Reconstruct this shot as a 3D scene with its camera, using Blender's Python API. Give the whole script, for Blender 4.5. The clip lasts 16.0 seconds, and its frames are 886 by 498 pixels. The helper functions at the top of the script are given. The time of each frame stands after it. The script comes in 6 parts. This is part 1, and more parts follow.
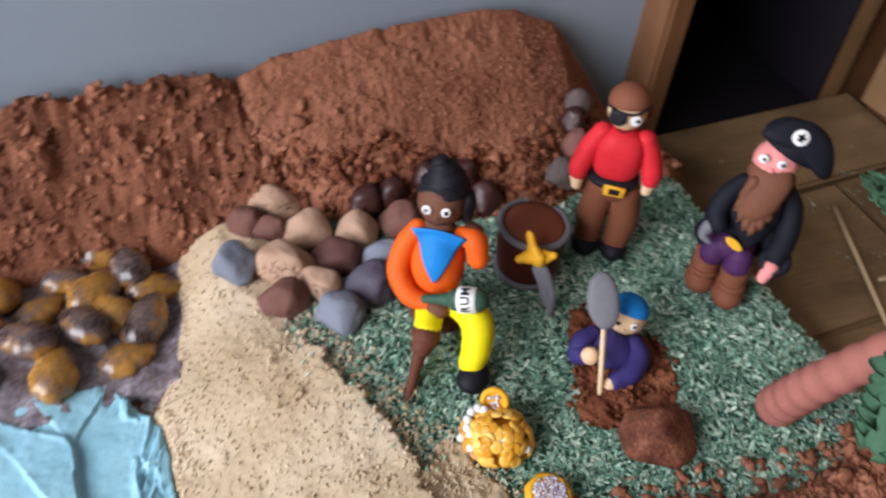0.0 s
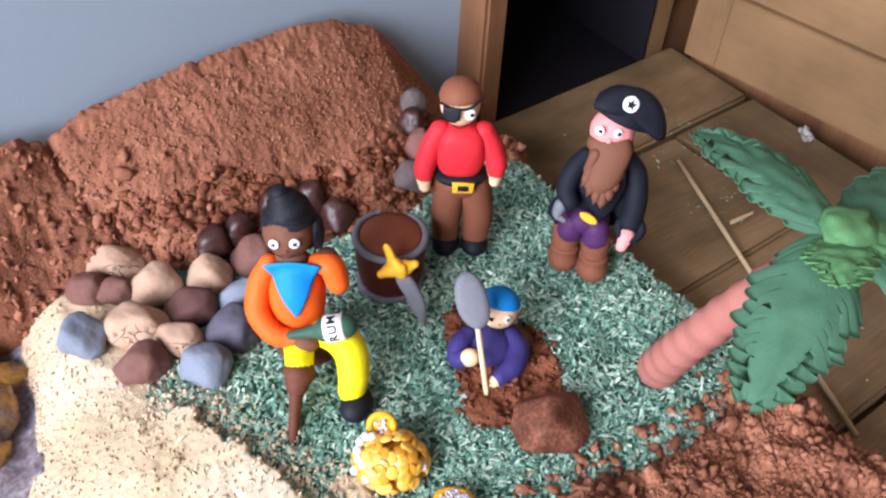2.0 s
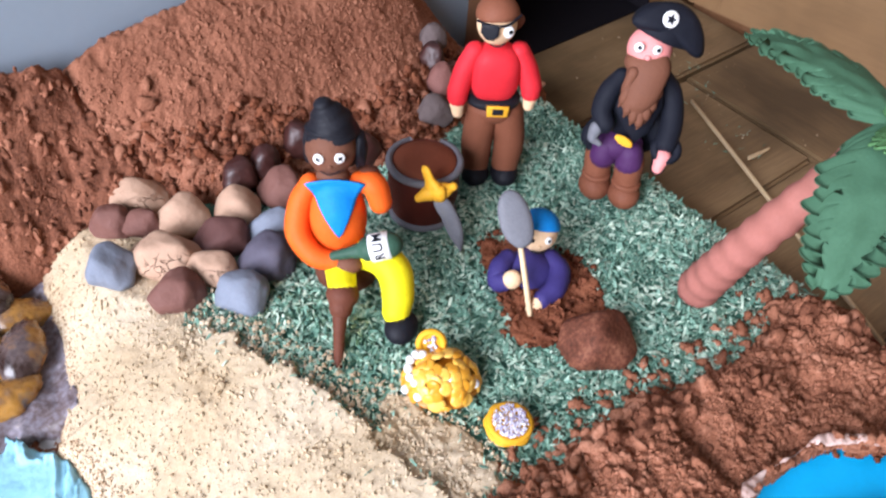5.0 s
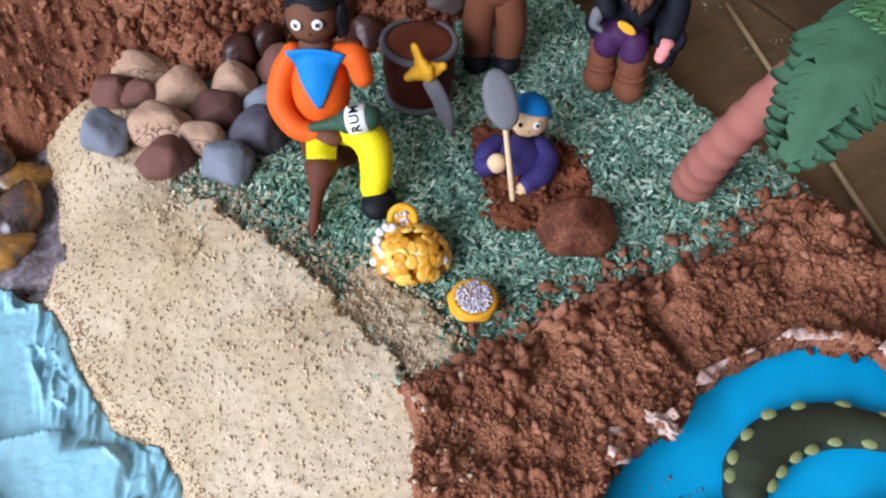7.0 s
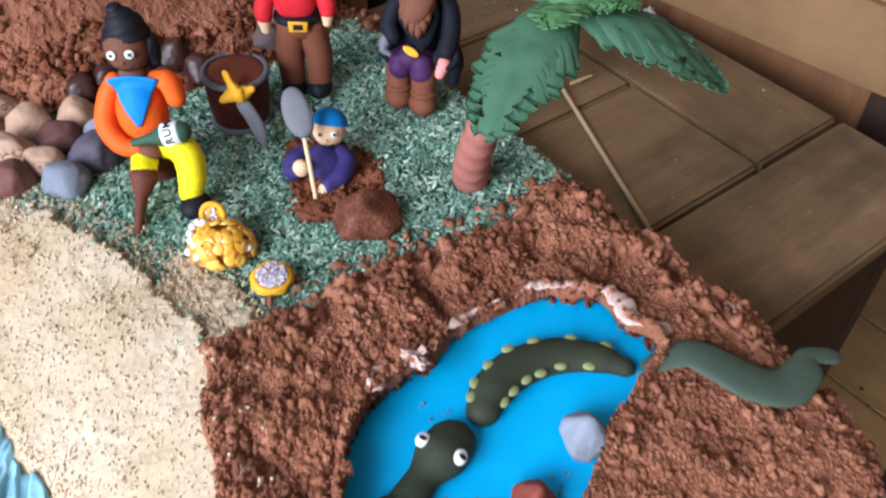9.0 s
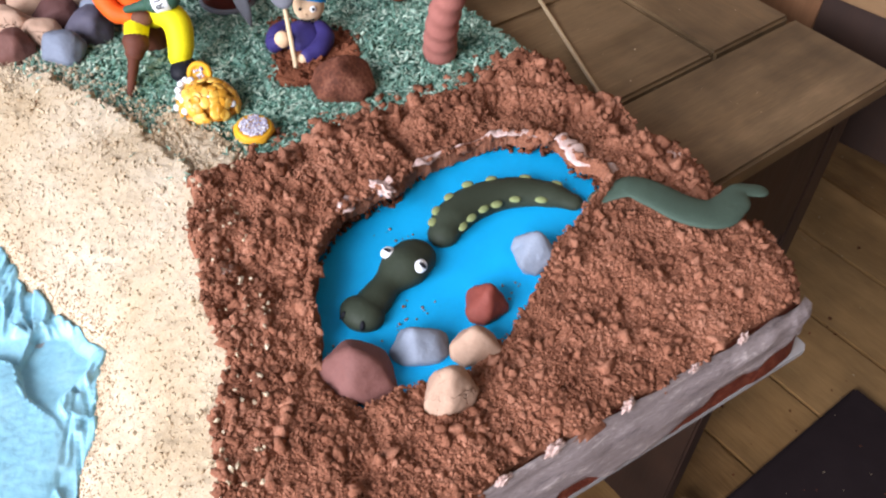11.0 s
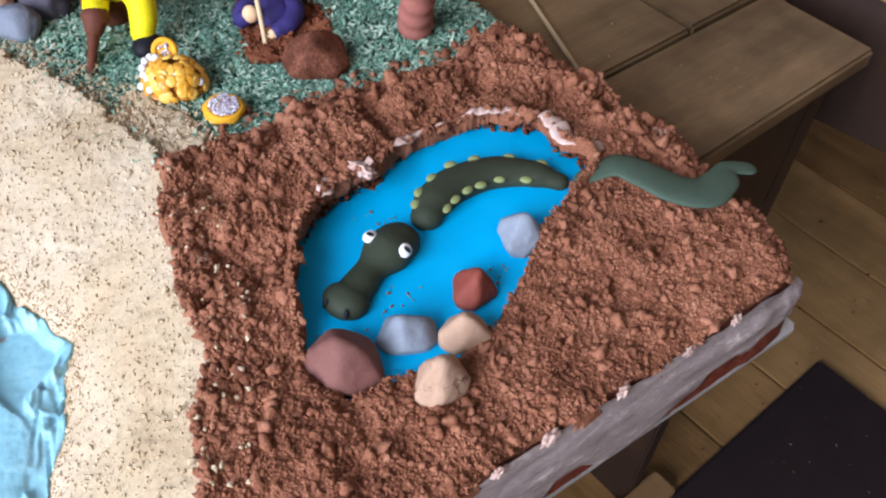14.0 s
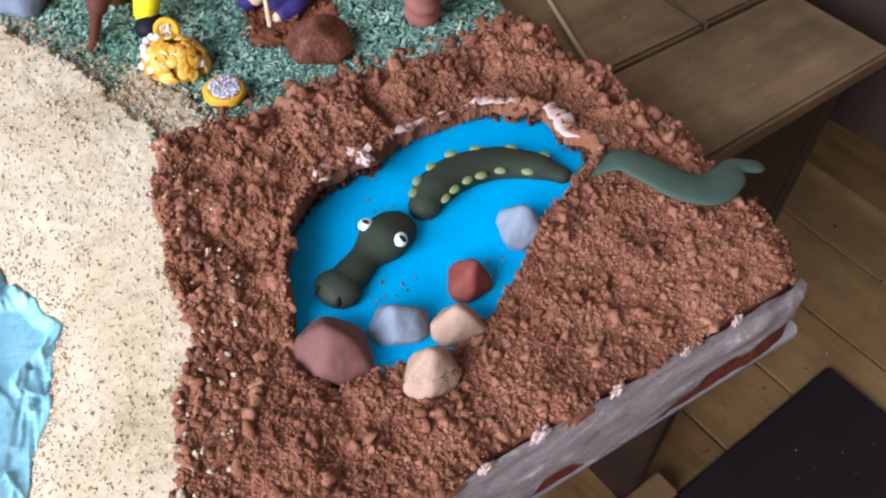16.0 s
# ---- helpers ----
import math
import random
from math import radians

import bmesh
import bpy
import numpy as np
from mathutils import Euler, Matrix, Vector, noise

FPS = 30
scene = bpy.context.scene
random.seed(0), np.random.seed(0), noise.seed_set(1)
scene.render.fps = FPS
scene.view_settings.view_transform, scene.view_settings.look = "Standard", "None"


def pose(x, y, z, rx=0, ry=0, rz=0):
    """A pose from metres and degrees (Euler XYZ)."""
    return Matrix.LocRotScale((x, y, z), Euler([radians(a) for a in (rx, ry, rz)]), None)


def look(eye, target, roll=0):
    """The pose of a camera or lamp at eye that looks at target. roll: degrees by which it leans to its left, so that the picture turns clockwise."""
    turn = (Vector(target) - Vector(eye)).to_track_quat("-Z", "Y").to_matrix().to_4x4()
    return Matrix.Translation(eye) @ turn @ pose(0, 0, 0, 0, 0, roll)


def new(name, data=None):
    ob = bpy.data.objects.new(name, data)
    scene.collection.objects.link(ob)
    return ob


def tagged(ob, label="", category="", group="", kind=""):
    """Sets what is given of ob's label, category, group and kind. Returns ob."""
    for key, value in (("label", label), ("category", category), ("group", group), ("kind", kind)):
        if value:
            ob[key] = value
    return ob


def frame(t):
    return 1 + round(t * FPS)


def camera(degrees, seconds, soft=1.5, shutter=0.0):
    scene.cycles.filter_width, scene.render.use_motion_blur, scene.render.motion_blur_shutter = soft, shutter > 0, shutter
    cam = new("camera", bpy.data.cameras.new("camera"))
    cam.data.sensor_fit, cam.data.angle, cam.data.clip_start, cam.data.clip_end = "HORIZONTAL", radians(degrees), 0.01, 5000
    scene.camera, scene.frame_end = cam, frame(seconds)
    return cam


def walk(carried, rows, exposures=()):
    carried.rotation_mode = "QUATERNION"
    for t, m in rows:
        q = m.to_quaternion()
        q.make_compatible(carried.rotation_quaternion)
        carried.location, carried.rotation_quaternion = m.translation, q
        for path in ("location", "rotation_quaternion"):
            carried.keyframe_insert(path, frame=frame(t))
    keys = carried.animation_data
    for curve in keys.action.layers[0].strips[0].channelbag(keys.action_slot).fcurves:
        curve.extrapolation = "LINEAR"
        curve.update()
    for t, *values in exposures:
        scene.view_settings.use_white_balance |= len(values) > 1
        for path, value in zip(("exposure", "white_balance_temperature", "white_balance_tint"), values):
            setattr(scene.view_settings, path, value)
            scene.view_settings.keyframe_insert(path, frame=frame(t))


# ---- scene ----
cam = camera(53.8, 16.0, 2.25, 0.55)
PATH = [
    (0, (0.034, 0.024, 0.329), (0.675, 1.266, -1.102), 6.3),
    (0.5, (0.025, 0.041, 0.323), (0.881, 1.167, -1.091), 6.0),
    (1, (0.036, 0.048, 0.324), (0.946, 1.102, -1.112), 6.5),
    (1.5, (0.044, 0.039, 0.326), (0.962, 1.097, -1.103), 5.9),
    (2, (0.049, 0.031, 0.327), (0.924, 1.136, -1.091), 3.3),
    (2.5, (0.043, 0.024, 0.325), (0.882, 1.149, -1.1), 2.3),
    (3, (0.039, 0.025, 0.325), (0.903, 1.132, -1.099), 2.8),
    (3.2, (0.038, 0.028, 0.325), (0.924, 1.123, -1.095), 3.2),
    (5.3, (0.012, 0.036, 0.291), (0.955, 1.074, -1.135), 5.0),
    (5.5, (0.014, 0.032, 0.287), (0.936, 1.069, -1.152), 4.9),
    (6, (0.023, 0.018, 0.287), (0.851, 1.068, -1.2), 3.8),
    (6.5, (0.031, -0.002, 0.282), (0.805, 1.068, -1.221), 3.2),
    (7, (0.037, -0.001, 0.282), (0.777, 1.073, -1.234), 2.2),
    (7.5, (0.048, -0.01, 0.281), (0.784, 1.066, -1.236), 1.2),
    (8, (0.064, -0.034, 0.286), (0.861, 1.057, -1.188), 0.6),
    (8.2, (0.069, -0.045, 0.292), (0.91, 1.039, -1.163), 0.7),
    (10.3, (0.012, -0.138, 0.306), (0.932, 0.969, -1.083), 3.0),
    (10.5, (0.016, -0.141, 0.298), (0.924, 0.95, -1.11), 2.9),
    (11, (0.021, -0.148, 0.287), (0.914, 0.912, -1.155), 3.1),
    (11.5, (0.015, -0.135, 0.286), (0.96, 0.886, -1.151), 4.3),
    (12, (0.002, -0.118, 0.274), (0.947, 0.852, -1.198), 5.0),
    (12.5, (0.007, -0.122, 0.275), (0.949, 0.831, -1.21), 6.2),
    (13, (0.013, -0.132, 0.279), (0.955, 0.847, -1.188), 5.1),
    (13.5, (0.016, -0.135, 0.278), (0.967, 0.836, -1.19), 5.5),
    (14, (0.02, -0.134, 0.279), (0.963, 0.836, -1.193), 5.3),
    (14.5, (0.023, -0.132, 0.277), (0.967, 0.841, -1.194), 5.6),
    (15, (0.024, -0.13, 0.278), (0.962, 0.852, -1.19), 5.8),
    (15.5, (0.023, -0.133, 0.275), (0.948, 0.854, -1.198), 5.9),
    (16, (0.027, -0.136, 0.274), (0.941, 0.846, -1.209), 6.1),
]
EXPOSURES = [(0.0, -0.38, 7000, 10), (0.5, -0.14, 6600, 10), (1.0, 0.14, 6500, 10), (1.5, 0.36, 6500, 10), (3.2, 0.4, 6500, 10), (5.5, 0.18, 6500, 10), (6.5, -0.16, 6400, 7), (7.0, -0.31, 6450, 8), (8.2, -0.11, 6300, 6), (10.3, 0.18, 6600, 10), (11.5, 0.04, 6600, 10), (12.0, -0.1, 6500, 10), (13.5, -0.08, 6500, 10), (14.5, -0.08, 6150, 6), (16.0, -0.06, 6150, 6)]
walk(cam, [(t, look(eye, target, roll)) for t, eye, target, roll in PATH], EXPOSURES)

# ---- world and light ----
world = bpy.data.worlds.new("sky")
scene.world = world
world.use_nodes = True
_nt = world.node_tree
_sky = _nt.nodes.new("ShaderNodeTexSky")
_sky.sky_type, _sky.sun_disc = "NISHITA", False
_sky.sun_elevation, _sky.sun_rotation = radians(35), radians(-100)
_nt.links.new(_sky.outputs[0], _nt.nodes["Background"].inputs[0])
_nt.nodes["Background"].inputs[1].default_value = 0.10


def area(name, eye, target, w, h, watts, colour):
    data = bpy.data.lights.new(name, "AREA")
    data.shape, data.size, data.size_y, data.energy, data.color = "RECTANGLE", w, h, watts, colour
    ob = new(name, data)
    ob.matrix_world = look(eye, target)
    return ob


WINDOW_X, ROOM_Y, ROOM_R, CEIL, FLOOR = -1.35, -2.3, 2.1, 1.75, -0.535
area("window_light", (WINDOW_X - 0.02, -0.25, 0.75), (0.2, -0.1, 0.05), 1.25, 1.15, 80, (0.80, 0.84, 1.0))

# ---- materials ----


def mat(name, cols, rough=0.6, scale=30.0, fine=300.0, bump=0.2, bump_d=0.001, mix=0.5, metal=0.0, spec=0.5,
        island=0.0, sss=0.0, stretch=(1, 1, 1), detail=4.0, obj=0.0, coat=0.0, spread=0.25):
    """Two scales of noise blend the colours in cols; island and obj vary single pieces."""
    m = bpy.data.materials.new(name)
    m.use_nodes = True
    nt = m.node_tree
    n, ln = nt.nodes, nt.links
    b = n["Principled BSDF"]
    co = n.new("ShaderNodeTexCoord")
    mp = n.new("ShaderNodeMapping")
    mp.inputs["Scale"].default_value = stretch
    ln.new(co.outputs["Object"], mp.inputs[0])
    big = n.new("ShaderNodeTexNoise")
    big.inputs["Scale"].default_value, big.inputs["Detail"].default_value = scale, detail
    small = n.new("ShaderNodeTexNoise")
    small.inputs["Scale"].default_value, small.inputs["Detail"].default_value = fine, 3.0
    for t in (big, small):
        ln.new(mp.outputs[0], t.inputs["Vector"])
    mx = n.new("ShaderNodeMix")
    mx.inputs["Factor"].default_value = mix
    ln.new(big.outputs["Fac"], mx.inputs["A"])
    ln.new(small.outputs["Fac"], mx.inputs["B"])
    fac = mx.outputs["Result"]
    for amount, node, out in ((island, "ShaderNodeNewGeometry", "Random Per Island"), (obj, "ShaderNodeObjectInfo", "Random")):
        if amount:
            g = n.new(node)
            c = n.new("ShaderNodeMath")
            c.operation = "SUBTRACT"
            c.inputs[1].default_value = 0.5
            ln.new(g.outputs[out], c.inputs[0])
            a = n.new("ShaderNodeMath")
            a.operation = "MULTIPLY_ADD"
            a.inputs[1].default_value = amount
            ln.new(c.outputs[0], a.inputs[0])
            ln.new(fac, a.inputs[2])
            fac = a.outputs[0]
    ramp = n.new("ShaderNodeValToRGB")
    el = ramp.color_ramp.elements
    k = len(cols)
    while len(el) < k:
        el.new(0.5)
    for i, c in enumerate(cols):
        el[i].position = 0.5 - spread + 2 * spread * i / max(1, k - 1)
        el[i].color = (*c, 1)
    ln.new(fac, ramp.inputs[0])
    ln.new(ramp.outputs[0], b.inputs["Base Color"])
    rr = n.new("ShaderNodeMapRange")
    rr.inputs["To Min"].default_value, rr.inputs["To Max"].default_value = max(0.02, rough - 0.12), min(1, rough + 0.12)
    ln.new(small.outputs["Fac"], rr.inputs["Value"])
    ln.new(rr.outputs[0], b.inputs["Roughness"])
    b.inputs["Metallic"].default_value = metal
    b.inputs["Specular IOR Level"].default_value = spec
    b.inputs["Coat Weight"].default_value = coat
    if sss:
        b.inputs["Subsurface Weight"].default_value = sss
        b.inputs["Subsurface Radius"].default_value = (0.004, 0.002, 0.001)
        b.inputs["Subsurface Scale"].default_value = 0.5
    if bump:
        bp = n.new("ShaderNodeBump")
        bp.inputs["Strength"].default_value, bp.inputs["Distance"].default_value = bump, bump_d
        ln.new(mx.outputs["Result"], bp.inputs["Height"])
        ln.new(bp.outputs[0], b.inputs["Normal"])
    return m


def clay(name, c, rough=0.55, vary=0.12):
    """Modelling paste: nearly even colour with finger marks and a faint bloom."""
    d = tuple(x * (1 - vary) for x in c)
    l = tuple(min(1, x * (1 + vary) + 0.004) for x in c)
    return mat(name, (d, c, l), rough + 0.10, 90, 900, 0.42, 0.0009, 0.4, spec=0.2, spread=0.2)


M = {}
M["soil"] = mat("cocoa_sponge_crumb", ((0.120, 0.043, 0.024), (0.29, 0.115, 0.064), (0.42, 0.194, 0.120)), 0.95, 60, 1100, 0.9, 0.0010, 0.55, spec=0.1, island=0.22, spread=0.22)
M["hill"] = mat("cocoa_dusted_sponge", ((0.155, 0.056, 0.032), (0.278, 0.113, 0.066), (0.395, 0.183, 0.113)), 0.95, 45, 1300, 0.8, 0.0008, 0.6, spec=0.08, island=0.14, spread=0.22)
M["earth"] = mat("dark_sponge_crumb", ((0.105, 0.039, 0.023), (0.255, 0.098, 0.056), (0.37, 0.157, 0.093)), 0.95, 55, 800, 0.9, 0.0015, 0.5, spec=0.1, island=0.35, spread=0.22)
# dug earth; the dark tone also paints shade at pond brink and hill foot
M["dug"] = mat("dug_and_shade_sponge_crumb", ((0.06, 0.019, 0.010), (0.165, 0.053, 0.027), (0.26, 0.094, 0.048)), 0.95, 60, 900, 0.9, 0.0015, 0.55, spec=0.1, island=0.3, spread=0.22)
M["sponge"] = mat("red_brown_sponge", ((0.05, 0.010, 0.006), (0.14, 0.030, 0.015), (0.25, 0.075, 0.038)), 0.9, 220, 900, 0.9, 0.001, 0.5, spec=0.15)
M["sand"] = mat("crushed_biscuit", ((0.40, 0.280, 0.160), (0.495, 0.375, 0.238), (0.57, 0.455, 0.315), (0.645, 0.545, 0.415)), 0.95, 24, 1500, 0.6, 0.0006, 0.42, spec=0.1, island=0.12, spread=0.2, detail=6)
M["dirty_sand"] = mat("trodden_biscuit", ((0.36, 0.24, 0.135), (0.56, 0.41, 0.26), (0.70, 0.56, 0.39)), 0.95, 60, 900, 0.7, 0.0008, 0.5, spec=0.1, island=0.4)
M["damp"] = mat("damp_biscuit", ((0.26, 0.15, 0.08), (0.42, 0.28, 0.17), (0.56, 0.42, 0.28)), 0.9, 90, 900, 0.5, 0.0006, 0.5, spec=0.15, island=0.3)
M["turf"] = mat("green_icing_base", ((0.03, 0.085, 0.065), (0.065, 0.165, 0.12), (0.11, 0.23, 0.17)), 0.9, 80, 700, 0.6, 0.001, 0.5, spec=0.1)
M["flake"] = mat("dyed_coconut", ((0.062, 0.145, 0.105), (0.145, 0.295, 0.215), (0.25, 0.42, 0.315), (0.56, 0.67, 0.53)), 0.6, 40, 600, 0.1, 0.0004, 0.3, spec=0.4, island=0.85, spread=0.42)
M["sea"] = mat("pale_blue_buttercream", ((0.22, 0.48, 0.585), (0.275, 0.55, 0.65), (0.36, 0.62, 0.70)), 0.42, 60, 500, 0.5, 0.0012, 0.35, spec=0.5)
M["pond"] = mat("bright_blue_paste", ((0.0, 0.37, 0.72), (0.0, 0.44, 0.84), (0.005, 0.48, 0.88)), 0.6, 60, 700, 0.25, 0.0006, 0.3, spec=0.3, spread=0.3)
M["icing"] = mat("greyish_white_icing", ((0.13, 0.10, 0.097), (0.27, 0.215, 0.205), (0.36, 0.29, 0.275), (0.74, 0.63, 0.58)), 0.5, 40, 420, 0.8, 0.0012, 0.45, spec=0.4, stretch=(1, 1, 6), detail=6, spread=0.19)
M["butter"] = mat("pink_white_icing", ((0.30, 0.16, 0.12), (0.58, 0.40, 0.34), (0.74, 0.60, 0.54)), 0.5, 150, 900, 0.6, 0.001, 0.5, spec=0.4)
M["murk"] = mat("stained_lilac_icing", ((0.045, 0.026, 0.022), (0.13, 0.095, 0.095), (0.24, 0.215, 0.25), (0.44, 0.39, 0.39)), 0.45, 70, 500, 0.7, 0.0012, 0.4, spec=0.4, spread=0.2)
M["board"] = mat("silver_white_card", ((0.30, 0.28, 0.27), (0.44, 0.42, 0.41)), 0.45, 40, 300, 0.1)


def wood(name, cols, along, rough=0.4, scale=9.0, obj=0.25, stain=0.25):
    st = [9.0, 9.0, 9.0]
    st["xyz".index(along)] = 0.7
    m = mat(name, cols, rough, scale, scale * 12, 0.15, 0.0006, 0.45, spec=0.45, stretch=tuple(st), detail=6, obj=obj, spread=0.28)
    nt = m.node_tree
    n, ln = nt.nodes, nt.links
    co, blot, rng_, mul = n.new("ShaderNodeTexCoord"), n.new("ShaderNodeTexNoise"), n.new("ShaderNodeMapRange"), n.new("ShaderNodeVectorMath")
    blot.inputs["Scale"].default_value, blot.inputs["Detail"].default_value = 16, 5
    rng_.inputs["From Min"].default_value, rng_.inputs["From Max"].default_value = 0.34, 0.66
    rng_.inputs["To Min"].default_value, rng_.inputs["To Max"].default_value = 1 - stain, 1 + 0.5 * stain
    mul.operation = "MULTIPLY"
    base = n["Principled BSDF"].inputs["Base Color"]
    ln.new(co.outputs["Object"], blot.inputs["Vector"])
    ln.new(blot.outputs["Fac"], rng_.inputs["Value"])
    ln.new(base.links[0].from_socket, mul.inputs[0])
    ln.new(rng_.outputs[0], mul.inputs[1])
    ln.new(mul.outputs[0], base)
    return m


M["bench_x"] = wood("old_varnished_pine_x", ((0.092, 0.055, 0.026), (0.192, 0.121, 0.060), (0.29, 0.194, 0.103)), "x", 0.38, stain=0.5)
M["bench_y"] = wood("old_varnished_pine_y", ((0.092, 0.055, 0.026), (0.192, 0.121, 0.060), (0.29, 0.194, 0.103)), "y", 0.38, stain=0.5)
M["door_wood"] = wood("honey_pine_z", ((0.20, 0.110, 0.049), (0.24, 0.134, 0.060), (0.28, 0.160, 0.074)), "z", 0.45, 5, 0.1)
M["door_rail"] = wood("honey_pine_y", ((0.20, 0.110, 0.049), (0.24, 0.134, 0.060), (0.28, 0.160, 0.074)), "y", 0.45, 5, 0.1)
M["frame_wood"] = wood("brown_frame_wood", ((0.12, 0.05, 0.022), (0.19, 0.085, 0.038), (0.25, 0.12, 0.055)), "z", 0.45, 6, 0.1)
M["floor_wood"] = wood("amber_floor_wood", ((0.19, 0.092, 0.031), (0.345, 0.19, 0.071), (0.47, 0.275, 0.112)), "y", 0.35, 5, 0.3)
# dark tone for the floor joints, and for shade painted under bench and door
M["shade_joint_wood"] = wood("dark_shade_and_joint_wood", ((0.022, 0.010, 0.006), (0.05, 0.022, 0.012)), "z", 0.6, 6, 0.1)
M["wall"] = mat("grey_blue_emulsion", ((0.25, 0.305, 0.36), (0.28, 0.335, 0.39), (0.30, 0.355, 0.41)), 0.75, 4, 260, 0.1, 0.0005, 0.3, spec=0.3)
M["room"] = mat("beige_emulsion", ((0.33, 0.31, 0.28), (0.40, 0.38, 0.35)), 0.8, 4, 200, 0.1, 0.0005, 0.3, spec=0.3)
# near-black: the darkness inside the recess is put into this colour
M["black"] = mat("recess_darkness_black", ((0.008, 0.007, 0.009), (0.014, 0.012, 0.015)), 0.9, 10, 200, 0.1, spec=0.05)
M["mat"] = mat("dark_plum_mat", ((0.020, 0.013, 0.014), (0.036, 0.024, 0.025)), 0.9, 30, 900, 0.8, 0.001, 0.6, spec=0.1)

# ---- mesh helpers ----


def mesh_ob(name, verts, faces, mats, parent=None, idx=None, smooth=True, label="", kind=""):
    """Links verts and faces as one mesh object; idx: material of each face."""
    me = bpy.data.meshes.new(name)
    if isinstance(faces, np.ndarray):
        nf, k = faces.shape
        me.vertices.add(len(verts))
        me.vertices.foreach_set("co", np.asarray(verts, dtype=np.float32).ravel())
        me.loops.add(nf * k)
        me.loops.foreach_set("vertex_index", faces.astype(np.int32).ravel())
        me.polygons.add(nf)
        me.polygons.foreach_set("loop_start", np.arange(0, nf * k, k, dtype=np.int32))
        me.update(calc_edges=True)
    else:
        me.from_pydata([tuple(v) for v in verts], [], faces)
    for m in mats if isinstance(mats, (list, tuple)) else [mats]:
        me.materials.append(m)
    n = len(me.polygons)
    if idx is not None:
        me.polygons.foreach_set("material_index", np.asarray(idx, dtype=np.int32))
    me.polygons.foreach_set("use_smooth", np.full(n, smooth))
    me.validate()
    ob = new(name, me)
    if parent:
        ob.parent = parent
    if label or kind:
        tagged(ob, label, kind=kind)
    return ob


def part(name, bm, material, parent, label="", smooth=False):
    me = bpy.data.meshes.new(name)
    bm.to_mesh(me)
    bm.free()
    me.materials.append(material)
    me.polygons.foreach_set("use_smooth", np.full(len(me.polygons), smooth))
    ob = new(name, me)
    if parent:
        ob.parent = parent
    if label:
        tagged(ob, label)
    return ob


def box_bm(x0, y0, z0, x1, y1, z1, bevel=0.002):
    bm = bmesh.new()
    bmesh.ops.create_cube(bm, size=1, matrix=Matrix.Translation(((x0 + x1) / 2, (y0 + y1) / 2, (z0 + z1) / 2)) @ Matrix.Diagonal((x1 - x0, y1 - y0, z1 - z0, 1)))
    if bevel:
        bmesh.ops.bevel(bm, geom=bm.edges[:], offset=bevel, segments=2, affect="EDGES")
    return bm


def empty(name, label, category, at=(0, 0, 0), group="", kind="", m=None):
    ob = new(name)
    ob.empty_display_size = 0.01
    ob.matrix_world = m if m else Matrix.Translation(at)
    return tagged(ob, label, category, group, kind)


_T = np.random.RandomState(7).rand(256, 256)


def vnoise(x, y, s):
    x, y = np.asarray(x) * s, np.asarray(y) * s
    xi, yi = np.floor(x).astype(int), np.floor(y).astype(int)
    fx, fy = x - xi, y - yi
    fx, fy = fx * fx * (3 - 2 * fx), fy * fy * (3 - 2 * fy)
    a, b = _T[xi % 256, yi % 256], _T[(xi + 1) % 256, yi % 256]
    c, d = _T[xi % 256, (yi + 1) % 256], _T[(xi + 1) % 256, (yi + 1) % 256]
    return (a * (1 - fx) + b * fx) * (1 - fy) + (c * (1 - fx) + d * fx) * fy - 0.5


def fbm(x, y, s, octaves=4, gain=0.55, off=0.0):
    v, a = 0, 1.0
    for i in range(octaves):
        v = v + a * vnoise(x + off + 0.37 * i, y - off + 0.71 * i, s)
        s, a = s * 2.03, a * gain
    return v


def step(a, b, x):
    t = np.clip((x - a) / (b - a), 0, 1)
    return t * t * (3 - 2 * t)


# ---- the lie of the cake: edges and heights ----
RIGHT, FRONT, BACK = 0.293, -0.066, 0.378
SHORE_Y = (-0.10, -0.03, 0.0, 0.038, 0.061, 0.093, 0.108, 0.12, 0.146, 0.167, 0.185, 0.23, 0.25, 0.268, 0.31)
SHORE_X = (-0.06, -0.02, 0.0, 0.023, 0.037, 0.053, 0.05, 0.043, 0.041, 0.039, 0.027, 0.028, 0.023, 0.012, 0.0)
EDGE_Y = (-0.10, -0.04, -0.008, 0.016, 0.033, 0.058, 0.077, 0.097, 0.111, 0.127, 0.148, 0.167, 0.193, 0.222, 0.256, 0.283, 0.30, 0.325)
EDGE_X = (0.02, 0.038, 0.056, 0.068, 0.086, 0.086, 0.097, 0.1, 0.109, 0.116, 0.115, 0.107, 0.107, 0.094, 0.086, 0.074, 0.063, 0.05)


def shore(y):
    return np.interp(y, SHORE_Y, SHORE_X) + 0.004 * vnoise(y, y * 0, 90)


def beach_edge(y):
    return np.maximum(shore(y), np.interp(y, (0.24, 0.252, 0.264, 0.28, 0.308, 0.34), (0.0, 0.027, 0.031, 0.040, 0.044, 0.052)) + 0.004 * vnoise(y, y * 0 + 7, 110))


def edge(y):
    return np.interp(y, EDGE_Y, EDGE_X) + 0.004 * vnoise(y, y * 0 + 3, 70)


def turf_line(x):
    return 0.124 + 0.004 * np.sin((x - 0.1) * 30) + 0.006 * vnoise(x, x * 0 + 5, 60)


def front(x):
    return np.interp(x, (0.0, 0.10, 0.29), (-0.066, -0.0545, -0.0700))


def right(y):
    return np.interp(y, (-0.068, -0.060, -0.046, -0.024, -0.006, 0.13), (0.270, 0.279, 0.287, 0.2935, 0.299, 0.301))


